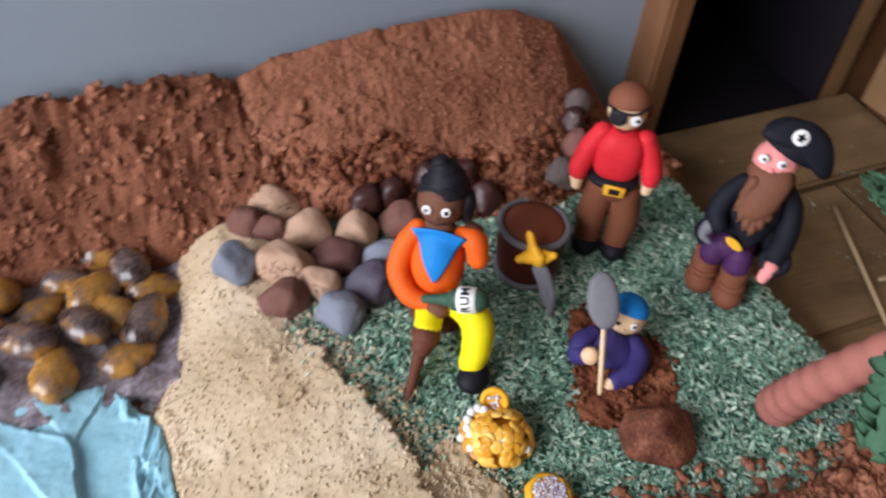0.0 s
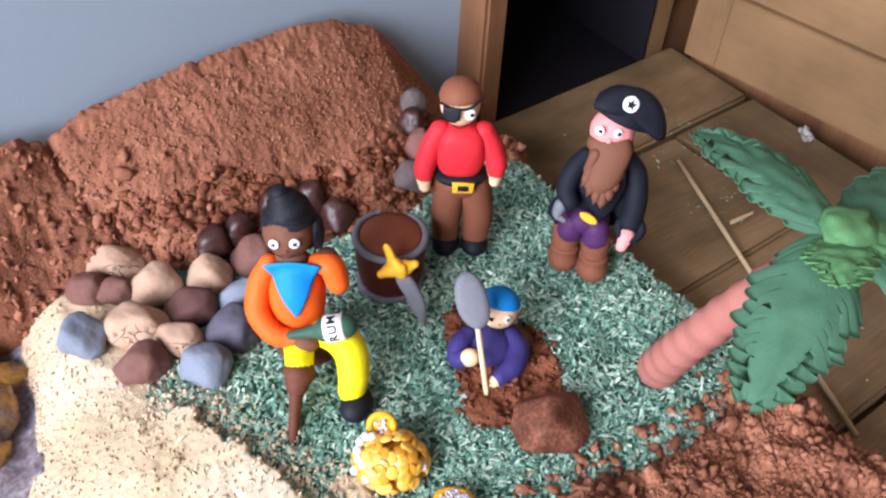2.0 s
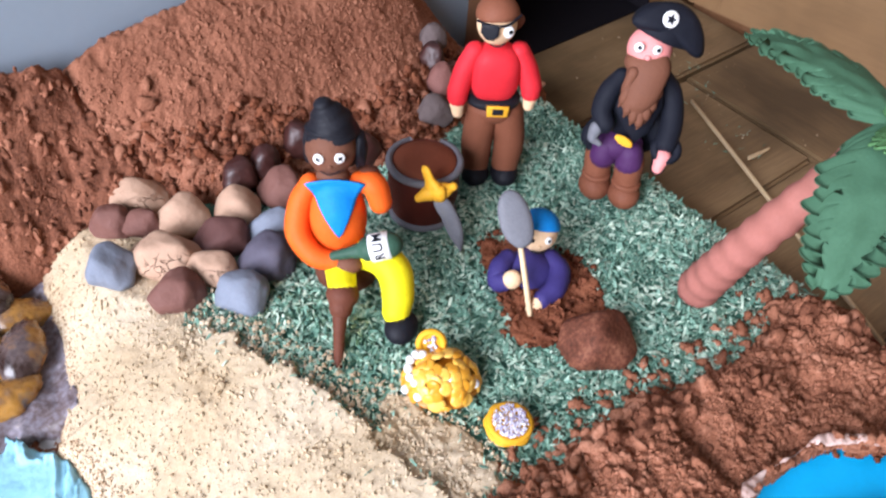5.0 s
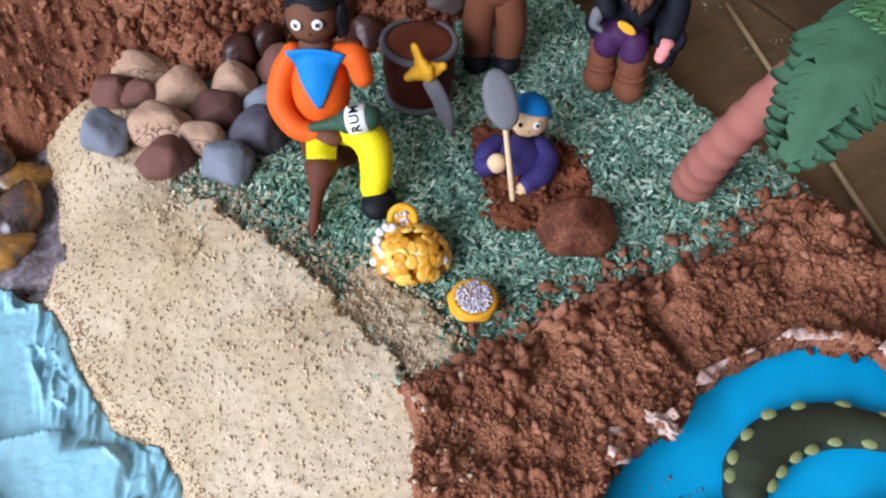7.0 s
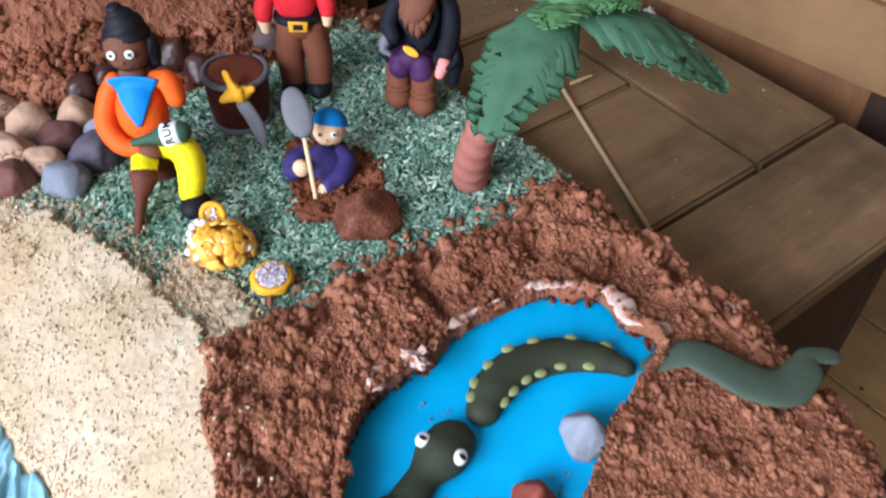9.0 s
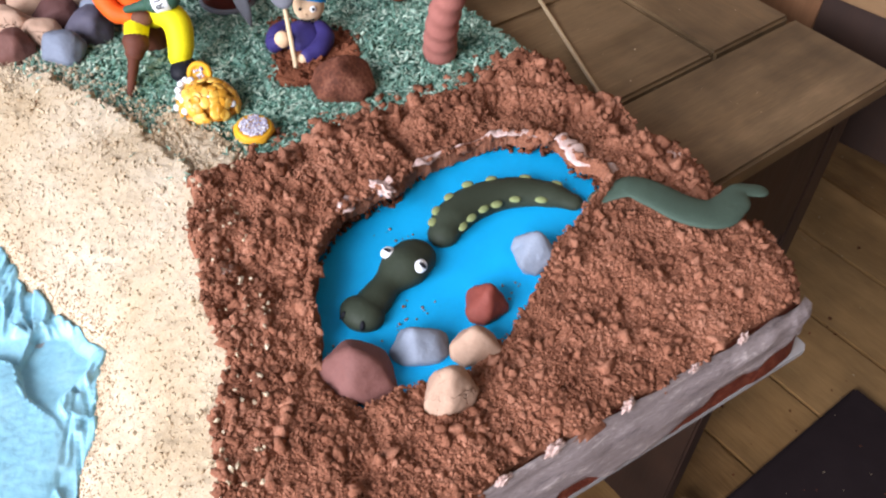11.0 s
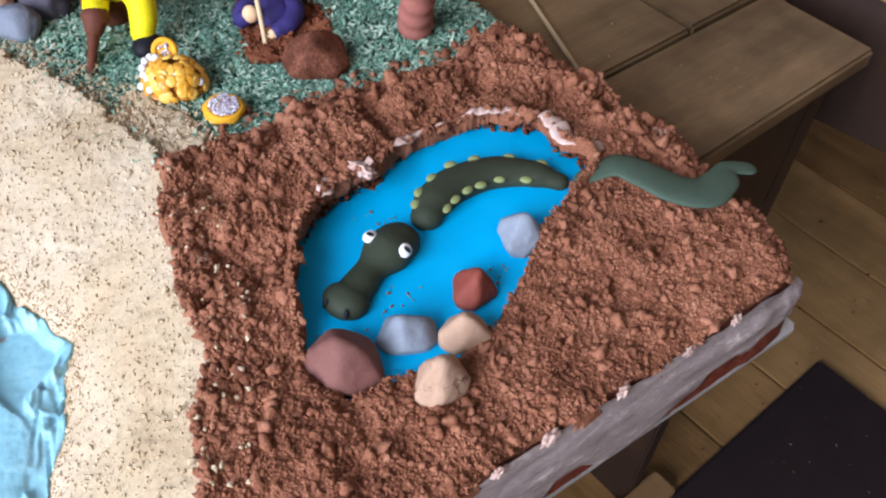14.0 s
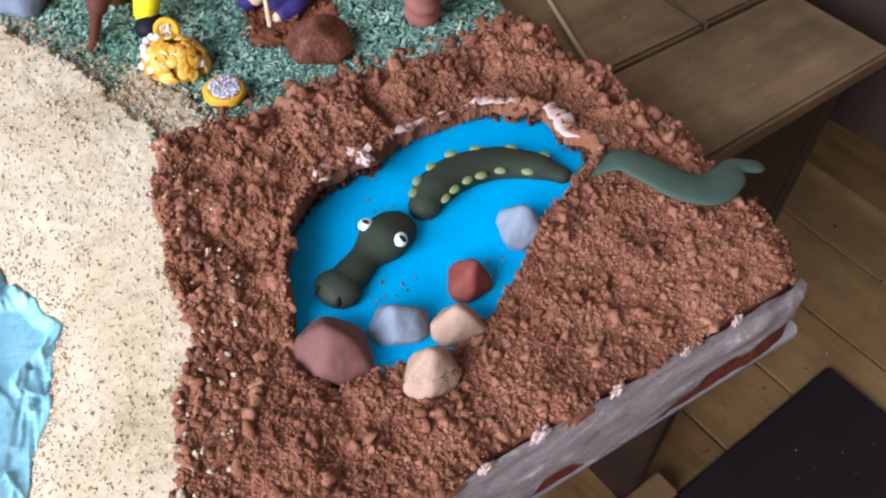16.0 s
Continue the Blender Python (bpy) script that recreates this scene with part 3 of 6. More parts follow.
RIM = smooth_loop([(0.03, -0.0615), (0.07, -0.058), (0.10, -0.0545), (0.16, -0.0592), (0.22, -0.0642), (0.262, -0.0678), (0.275, -0.0672), (0.2815, -0.062), (0.286, -0.050), (0.2925, -0.026), (0.298, -0.004), (0.299, 0.06), (0.299, 0.125), (0.20, 0.125)], 16)[:16 * 12]


def rim_strip(name, low, high, out, material, label, k=12, last=len(RIM)):
    """A skin along the front and the side of the cake between two heights."""
    d = np.roll(RIM, -1, 0) - np.roll(RIM, 1, 0)
    d[0], d[-1] = d[1], d[-2]
    nrm = np.stack([d[:, 1], -d[:, 0]], 1) / np.linalg.norm(d, axis=1)[:, None]
    n = last
    V, F = [], []
    for j in range(k):
        t = j / (k - 1)
        z = low + (high - low) * t
        o = out(RIM[:, 0], RIM[:, 1], z, t)
        V.append(np.stack([RIM[:, 0] + nrm[:, 0] * o, RIM[:, 1] + nrm[:, 1] * o, z], 1)[:last])
    for j in range(k - 1):
        F += [(j * n + i, j * n + i + 1, (j + 1) * n + i + 1, (j + 1) * n + i) for i in range(n - 1)]
    return on_cake(mesh_ob(name, np.concatenate(V), F, material, None, label=label))


RX, RY = RIM[:, 0], RIM[:, 1]
along = RX + 0.6 * RY
rim_strip("sponge", RX * 0 + 0.0034, RX * 0 + 0.034, lambda x, y, z, t: 0.0040 * (1 - z / 0.036) - 0.0004 - 0.003 * step(0.022, 0.028, z) + 0.0010 * fbm(x + y, z, 150, 3), M["sponge"], "red-brown chocolate sponge showing at the cut side")
bare = np.interp(RX, (0.145, 0.152, 0.163, 0.172, 0.200, 0.212, 0.235, 0.255, 0.275, 0.30), (0, 0.006, 0.007, 0, 0, 0.004, 0.011, 0.016, 0.0185, 0.019))
bare_low = 0.0036 + bare * (1 + 0.5 * fbm(along, along * 0, 90, 3)) + 0.0012 * (vnoise(along, along * 0 + 4, 300) + 0.5)
rim_strip("side_icing", bare_low, np.where(RY < -0.058, 0.0350, np.interp(RY, (-0.058, -0.045), (0.0350, bare_low.max() + 0.004))) + 0.0025 * fbm(along, along * 0 + 8, 70, 3), lambda x, y, z, t: 0.0040 * (1 - z / 0.036) + 0.0016 - 0.0032 * (t < 0.01) - 0.0036 * step(0.45, 1.0, t) + 0.0012 * fbm((x + y) * 0.35, z, 190, 3), M["icing"], "greyish icing smeared along the cut side", 16, 104)
on_cake(sheet("soil", 0.02, RIGHT + 0.014, FRONT - 0.006, 0.14, 0.00075, soil_in, soil_z, M["soil"], None, "rough brown cocoa sponge crumb", skirt=overhang, dip=0.0045))
on_cake(sheet("grass_bed", 0.04, 0.315, 0.105, 0.33, 0.0016, turf_in, turf_z, M["turf"], None, "green icing under the coconut"))
on_cake(sheet("beach", -0.03, 0.135, FRONT, 0.335, 0.0008, sand_in, sand_z, M["sand"], None, "pale crushed biscuit beach", dip=0.003))
on_cake(sheet("hill", 0.088, 0.322, 0.27, BACK, 0.0008, hill_in, hill_z, M["hill"], None, "brown hill of sponge dusted with cocoa"))
on_cake(sheet("earth_bank", -0.2, 0.12, 0.25, BACK, 0.0010, bank_in, bank_z, M["earth"], None, "dark crumbled sponge bank"))
on_cake(sheet("sea", -0.25, 0.07, FRONT, 0.285, 0.0007, sea_in, sea_z, M["sea"], None, "pale blue buttercream sea spread in ridges", dip=0.003))
on_cake(sheet("shore_icing", -0.10, 0.062, 0.236, 0.352, 0.0011, lambda x, y: np.minimum(np.minimum(beach_edge(y) + 0.008 + 0.006 * vnoise(x, y, 120) - x, 0.345 + 0.010 * vnoise(x, y, 60) - y), np.minimum(y - 0.262 + 0.012 * vnoise(x, y + 1, 70), x + 0.10)), lambda x, y: 0.0085 + 0.004 * step(-0.004, 0.008, x - beach_edge(y)) + 0.0028 * fbm(x, y, 60, 3) + 0.0012 * ridges(x, y, 150) ** 2, M["murk"], None, "stained lilac-grey icing under the shells", dip=0.004))


def pond_sheet():
    L = smooth_loop(POND, 10)
    c = L.mean(0)
    rag = fbm(L[:, 0], L[:, 1], 170, 3, 0.7)
    L = L + (L - c) / np.linalg.norm(L - c, axis=1)[:, None] * 0.0030 * rag[:, None]
    V, F = [], []
    rings = (1.14, 1.0, 0.9, 0.75, 0.55, 0.35, 0.15)
    n = len(L)
    for r in rings:
        for p in L:
            q = c + (p - c) * r
            V.append((q[0], q[1], WATER + 0.0012 * float(fbm(q[0], q[1], 40, 2)) - (0.001 if r > 1.01 else 0)))
    for j in range(len(rings) - 1):
        F += [(j * n + i, j * n + (i + 1) % n, (j + 1) * n + (i + 1) % n, (j + 1) * n + i) for i in range(n)]
    F.append(tuple((len(rings) - 1) * n + i for i in range(n)))
    return on_cake(mesh_ob("pond", V, F, M["pond"], None, label="bright blue sugar paste pond"))


pond_sheet()

rng = np.random.RandomState(3)
LUMPS = lump_templates(14, 2, 0.75, 1)
GRAINS = lump_templates(8, 1, 0.7, 2)
p = spots(4200, 0.04, RIGHT + 0.01, FRONT - 0.004, 0.135, soil_in, soil_z, rng, 0.0004)
strewn("soil_crumbs", p, 0.0007 + 0.0022 * rng.rand(len(p)) ** 3.2, LUMPS, M["soil"], "brown cocoa sponge crumbs strewn over the soil", "crumbs", 5)
p = spots(42000, 0.04, RIGHT + 0.01, FRONT - 0.004, 0.135, soil_in, soil_z, rng, 0.0001)
strewn("soil_crumbs", p, 0.0004 + 0.0010 * rng.rand(len(p)) ** 2, GRAINS, M["soil"], "fine brown cocoa sponge crumbs over the soil", "crumbs", 6, smooth=False)

# ---- grass, beach grains, crumbs ----


def strip_templates(n, seed):
    """Shreds of coconut: short bent slivers with thickness."""
    r = np.random.RandomState(seed)
    out = []
    for i in range(n):
        ln, w, h, bend, tw = r.uniform(0.8, 1.25), r.uniform(0.20, 0.40), r.uniform(0.05, 0.09), r.uniform(-0.25, 0.25), r.uniform(-0.5, 0.5)
        V = []
        for j, s in enumerate((-1, 0, 1)):
            ww = w * (1 if s == 0 else r.uniform(0.35, 0.9))
            for a, b in ((-1, -1), (1, -1), (1, 1), (-1, 1)):
                c, d = a * ww, b * h
                q = tw * s
                V.append((s * ln, c * math.cos(q) - d * math.sin(q), c * math.sin(q) + d * math.cos(q) + bend * (1 - s * s)))
        F = [(0, 1, 2, 3), (11, 10, 9, 8)]
        for j in range(2):
            for k in range(4):
                F.append((4 * j + k, 4 * j + 4 + k, 4 * j + 4 + (k + 1) % 4, 4 * j + (k + 1) % 4))
        out.append((np.array(V), np.array(F)))
    return out


HOLE = np.array([(0.197, 0.203), (0.191, 0.191), (0.184, 0.182), (0.191, 0.170), (0.204, 0.164), (0.222, 0.166), (0.233, 0.182), (0.235, 0.200), (0.226, 0.216), (0.215, 0.229), (0.206, 0.225), (0.199, 0.212)])
HOLE_LOOP = smooth_loop(HOLE, 5)


def grass_in(x, y):
    d = np.minimum(x - edge(y) + 0.001 + 0.004 * vnoise(x, y, 200), y - turf_line(x) + 0.002 + 0.006 * vnoise(x, y, 150))
    d = np.minimum(d, 0.309 + 0.003 * vnoise(x, y, 80) - x)
    d = np.minimum(d, foot(x) + 0.004 - y)
    d = np.minimum(d, -loop_distance(x, y, HOLE_LOOP) + 0.004 * vnoise(x, y, 170))
    d = np.minimum(d, np.where(y > 0.262, x - 0.086 - 0.9 * (y - 0.262), 1))
    bare = np.hypot(x - 0.126, (y - 0.157) * 0.62) - 0.0165 + 0.012 * vnoise(x, y, 120) + 0.006 * vnoise(x, y, 300)
    return np.minimum(d, bare)


FLAKES = strip_templates(14, 4)
p = spots(22000, 0.05, 0.315, 0.115, 0.325, grass_in, turf_z, rng, -0.0006)
p[:, 2] += 0.0012 * rng.rand(len(p))
strewn("coconut_grass", p, 0.0009 + 0.0016 * rng.rand(len(p)) ** 1.6, FLAKES, M["flake"], "dyed green shredded coconut strewn as grass", "grass", 8, flat=True, smooth=False)
# stray shreds past the edge of the grass
p = spots(24, 0.06, 0.30, 0.10, 0.30, lambda x, y: np.where((np.abs(x - edge(y)) < 0.006) & (y > 0.125) & (y < 0.262), 1, -1), lambda x, y: np.maximum(sand_z(x, y), turf_z(x, y)) + 0.001, rng)
strewn("coconut_grass", p, 0.0008 + 0.0009 * rng.rand(len(p)), FLAKES, M["flake"], "stray green coconut shreds at the edge of the beach", "grass", 9, flat=True, smooth=False)

p = spots(12000, -0.03, 0.128, FRONT, 0.335, sand_in, sand_z, rng, 0.0)
strewn("beach_grains", p, 0.0003 + 0.0009 * rng.rand(len(p)) ** 5, GRAINS, M["sand"], "pale biscuit crumbs over the beach", "crumbs", 10, smooth=False)
p = spots(260, -0.03, 0.128, FRONT, 0.335, lambda x, y: np.where(vnoise(x, y, 45) + 0.3 * vnoise(x, y, 150) > 0.02, sand_in(x, y), -1), sand_z, rng, 0.0002)
strewn("beach_grains", p, 0.0002 + 0.0006 * rng.rand(len(p)) ** 3, GRAINS, M["dirty_sand"], "browned biscuit crumbs among the pale ones", "crumbs", 33, smooth=False)


def low_in(x, y):
    return np.where((np.abs(x - shore(y)) < 0.006) & (sand_in(x, y) > -0.003), 1, -1)


p = spots(420, -0.03, 0.07, FRONT, 0.30, low_in, lambda x, y: sand_z(x, y), rng)
strewn("wet_crumbs", p, 0.0003 + 0.0008 * rng.rand(len(p)) ** 2, GRAINS, M["dirty_sand"], "brownish damp biscuit crumbs along the waterline", "crumbs", 11, smooth=False)


p = spots(5200, -0.03, 0.08, FRONT, 0.33, lambda x, y: np.minimum(sand_in(x, y), 0.013 * rng.rand(len(x)) ** 2.2 - (x - beach_edge(y))), sand_z, rng, 0.0001)
strewn("wet_crumbs", p, 0.0003 + 0.0006 * rng.rand(len(p)) ** 3, GRAINS, M["damp"], "brown-stained damp biscuit at the edge of the sea", "crumbs", 28, smooth=False)


def ledge_in(x, y):
    return 0.018 + 0.009 * vnoise(x, y, 110) + 0.005 * vnoise(x, y, 300) - np.hypot((x - 0.125), (y - 0.158) * 0.60)


on_cake(sheet("trodden_patch", 0.10, 0.15, 0.115, 0.195, 0.0009, ledge_in, lambda x, y: turf_z(x, y) + 0.0028 + 0.0016 * fbm(x, y, 200, 3), M["sand"], None, "trodden brownish biscuit below the beach lip"))
p = spots(500, 0.10, 0.15, 0.115, 0.195, ledge_in, lambda x, y: turf_z(x, y) + 0.003, rng)
strewn("trodden_crumbs", p, 0.0003 + 0.0006 * rng.rand(len(p)) ** 2, GRAINS, M["dirty_sand"], "trodden biscuit crumbs below the beach lip", "crumbs", 12, smooth=False)


p = spots(2800, 0.05, 0.16, 0.125, 0.275, lambda x, y: 0.024 * rng.rand(len(x)) ** 0.7 - np.abs(x - edge(y) - 0.004), lambda x, y: turf_z(x, y) + 0.0022, rng)
strewn("strayed_biscuit", p, 0.0004 + 0.0013 * rng.rand(len(p)) ** 5, GRAINS, M["sand"], "pale biscuit crumbs strayed into the grass", "crumbs", 21, smooth=False)


p = spots(70, 0.10, 0.155, 0.115, 0.195, lambda x, y: np.minimum(ledge_in(x, y) + 0.003, 0.012 * rng.rand(len(x)) - ledge_in(x, y)), lambda x, y: turf_z(x, y) + 0.0036, rng)
strewn("coconut_grass", p, 0.0007 + 0.0010 * rng.rand(len(p)), FLAKES, M["flake"], "green coconut shreds trodden into the biscuit", "grass", 26, flat=True, smooth=False)
p = spots(420, 0.10, 0.155, 0.115, 0.195, lambda x, y: ledge_in(x, y) + 0.006 * rng.rand(len(x)), lambda x, y: turf_z(x, y) + 0.0030, rng)
strewn("trodden_crumbs", p, 0.0004 + 0.0008 * rng.rand(len(p)) ** 2, LUMPS, M["sand"], "pale biscuit crumbs over the trodden patch", "crumbs", 27)


def dug_in(x, y):
    return loop_distance(x, y, HOLE_LOOP) + 0.003


on_cake(sheet("dug_earth", 0.17, 0.245, 0.15, 0.232, 0.0009, dug_in, lambda x, y: turf_z(x, y) + 0.0018 + 0.0025 * fbm(x, y, 160, 3), M["dug"], None, "freshly dug brown crumb"))
p = spots(420, 0.17, 0.245, 0.15, 0.232, dug_in, lambda x, y: turf_z(x, y) + 0.0022, rng)
strewn("dug_crumbs", p, 0.0005 + 0.0016 * rng.rand(len(p)) ** 2.5, LUMPS, M["dug"], "crumbs of dug earth round the digger", "crumbs", 13)

# crumbs on the hill and its foot, and on the bank
p = spots(17000, 0.095, 0.316, 0.285, BACK - 0.002, lambda x, y: np.minimum(hill_in(x, y), BACK - 0.008 - y), hill_z, rng, 0.0004)
strewn("hill_crumbs", p, 0.0004 + 0.0010 * rng.rand(len(p)) ** 3, GRAINS, M["hill"], "cocoa dusted crumbs on the hill", "crumbs", 14, smooth=False)
# dark red-brown lumps; their tone also stands in for shade in the hollow
p = spots(1900, 0.08, 0.316, 0.285, 0.350, lambda x, y: 0.010 + 0.012 * step(0.12, 0.17, x) - np.abs(y - foot(x) - 0.010), hill_z, rng, 0.0006)
strewn("hill_crumbs", p, 0.0009 + 0.0026 * rng.rand(len(p)) ** 2.4, LUMPS, M["dug"], "loose dark lumps at the foot of the hill, partly painted shade", "crumbs", 15)
p = spots(520, 0.10, 0.316, 0.285, 0.37, lambda x, y: np.minimum(hill_in(x, y), 0.040 * rng.rand(len(x)) ** 1.5 - (y - foot(x))), hill_z, rng, 0.0008)
strewn("hill_crumbs", p, 0.0012 + 0.0030 * rng.rand(len(p)) ** 2, LUMPS, M["hill"], "clods of sponge on the lower hill", "crumbs", 25)
p = spots(2600, -0.14, 0.115, 0.315, BACK - 0.002, bank_in, bank_z, rng, 0.0008)
strewn("bank_crumbs", p, 0.0006 + 0.0026 * rng.rand(len(p)) ** 3, LUMPS, M["earth"], "dark loose sponge lumps on the bank", "crumbs", 16)


def rim_in(x, y):
    return np.where((soil_in(x, y) > 0) & (np.minimum(np.abs(turf_line(x) - y - 0.004), np.minimum(np.abs(x - edge(y) - 0.006), RIGHT - x)) < 0.012), 1, -1)


p = spots(760, 0.05, RIGHT + 0.01, FRONT, 0.135, rim_in, soil_z, rng, 0.0005)
strewn("soil_lumps", p, np.where(p[:, 0] - edge(p[:, 1]) < 0.022, 0.6, 1.0) * (0.0013 + 0.0037 * rng.rand(len(p)) ** 2.2), LUMPS, M["soil"], "larger sponge lumps along the edge of the soil", "crumbs", 17)
p = spots(420, 0.07, RIGHT, FRONT, 0.13, soil_in, soil_z, rng, 0.0006)
strewn("soil_lumps", p, 0.0014 + 0.0024 * rng.rand(len(p)) ** 1.5, LUMPS, M["soil"], "rounded sponge lumps lying on the soil", "crumbs", 23)
p = spots(230, 0.14, 0.30, 0.118, 0.150, lambda x, y: 0.022 - (y - turf_line(x)) - 0.012 * rng.rand(len(x)), lambda x, y: turf_z(x, y) + 0.0012, rng)
strewn("fallen_crumbs", p, 0.0007 + 0.0030 * rng.rand(len(p)) ** 3, LUMPS, M["soil"], "brown crumbs fallen on the grass", "crumbs", 18)
p = spots(130, 0.05, 0.14, FRONT, 0.13, lambda x, y: np.where(np.abs(x - edge(y) - 0.004) < 0.014, 1, -1), lambda x, y: np.maximum(soil_z(x, y), sand_z(x, y)) + 0.0006, rng)
strewn("pale_crumbs", p, 0.0005 + 0.0012 * rng.rand(len(p)) ** 2, GRAINS, M["sand"], "pale biscuit crumbs scattered on the soil", "crumbs", 19, smooth=False)


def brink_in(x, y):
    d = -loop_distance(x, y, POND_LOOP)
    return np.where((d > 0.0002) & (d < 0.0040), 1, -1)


# dark crumb colour stands in for the shadow under the pond's rim
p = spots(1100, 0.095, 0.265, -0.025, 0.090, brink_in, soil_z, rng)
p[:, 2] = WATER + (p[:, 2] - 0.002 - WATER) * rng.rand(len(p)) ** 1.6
strewn("brink_crumbs", p, 0.0005 + 0.0013 * rng.rand(len(p)) ** 2.2, LUMPS, M["dug"], "ragged crumb along the brink of the pond, coloured dark as its shade", "crumbs", 24)

# smears of icing on the rim of the pond and at the edges of the soil
def smear(at, ln, wd, turn, seed):
    bm = bmesh.new()
    bmesh.ops.create_icosphere(bm, subdivisions=4, radius=1)
    o = Vector((seed * 2.3, seed, 0))
    for v in bm.verts:
        k = 1 + 0.7 * noise.noise(v.co * 2.2 + o) + 0.35 * noise.noise(v.co * 6 + o)
        v.co = Vector((v.co.x * ln * k, v.co.y * wd * k, v.co.z * 0.0022 * k))
    ob = part("icing_smear", bm, M["butter"], None, smooth=True)
    ob.matrix_world = pose(*at, 8 * math.sin(seed), 6 * math.cos(seed), turn)
    on_cake(ob)


for _k, (x, y, ln, wd, tn) in enumerate(((0.1625, 0.0775, 7, 3.2, -20), (0.1715, 0.0712, 5, 2.6, -70), (0.2945, 0.0200, 6, 3.6, 70), (0.1835, -0.0590, 3, 1.4, 10), (0.1510, -0.0565, 4, 1.5, 5), (0.2400, -0.0640, 2.5, 1.0, 0), (0.2150, -0.0618, 3, 1.2, 0), (0.1300, -0.0550, 3, 1.2, 0), (0.0990, 0.0700, 4, 2.2, 40))):
    smear((x, y, float(soil_z(np.array(x), np.array(y))) - 0.0016), ln / 1000, wd / 1000, tn, _k)


def seam(line, thick, seed):
    """A ragged roll of icing squeezed out along the cut edge of the soil."""
    P = np.array(line)
    t = np.linspace(0, len(P) - 1, 26 * (len(P) - 1))
    x, y = (np.interp(t, np.arange(len(P)), P[:, k]) for k in (0, 1))
    x, y = x + 0.0016 * fbm(x, y, 110, 2), y + 0.0016 * fbm(x, y + 5, 110, 2)
    z = np.maximum(soil_z(x, y), 0.0415) + 0.0002 + 0.0012 * fbm(x, y, 220, 2, off=seed)
    r = thick * np.clip(0.55 + 2.2 * fbm(x, y, 90, 3, 0.5, seed), 0.03, 1.6)
    V, F, n = [], [], 8
    for i in range(len(t)):
        j = min(i + 1, len(t) - 1)
        a = math.atan2(y[j] - y[j - 1], x[j] - x[j - 1])
        for k in range(n):
            w = 2 * math.pi * k / n
            V.append((x[i] - math.sin(a) * r[i] * math.cos(w) * 1.9, y[i] + math.cos(a) * r[i] * math.cos(w) * 1.9, z[i] + 0.5 * r[i] * math.sin(w)))
    for i in range(len(t) - 1):
        F += [(i * n + k, (i + 1) * n + k, (i + 1) * n + (k + 1) % n, i * n + (k + 1) % n) for k in range(n)]
    F += [tuple(range(n)), tuple((len(t) - 1) * n + k for k in range(n))[::-1]]
    on_cake(mesh_ob("icing_seam", V, F, M["butter"]))


seam([(0.1885, 0.0760), (0.2040, 0.0790), (0.2180, 0.0775), (0.2345, 0.0740), (0.2450, 0.0665), (0.2550, 0.0565)], 0.0011, 1.0)
seam([(0.2550, 0.0565), (0.2560, 0.0470), (0.2545, 0.0385), (0.2575, 0.0310), (0.2600, 0.0235)], 0.0018, 2.0)
seam([(0.1500, 0.0705), (0.1580, 0.0730), (0.1650, 0.0715), (0.1700, 0.0720), (0.1760, 0.0715)], 0.0020, 3.0)

p = spots(60, 0.11, 0.26, -0.015, 0.08, lambda x, y: np.where((loop_distance(x, y, POND_LOOP) > 0.003) & (vnoise(x, y, 55) > 0.12), 1, -1), lambda x, y: x * 0 + WATER + 0.0004, rng)
strewn("pond_specks", p, 0.0003 + 0.0006 * rng.rand(len(p)) ** 2, GRAINS, M["soil"], "specks of brown crumb on the blue pond", "crumbs", 22)

# ---- modelling ----


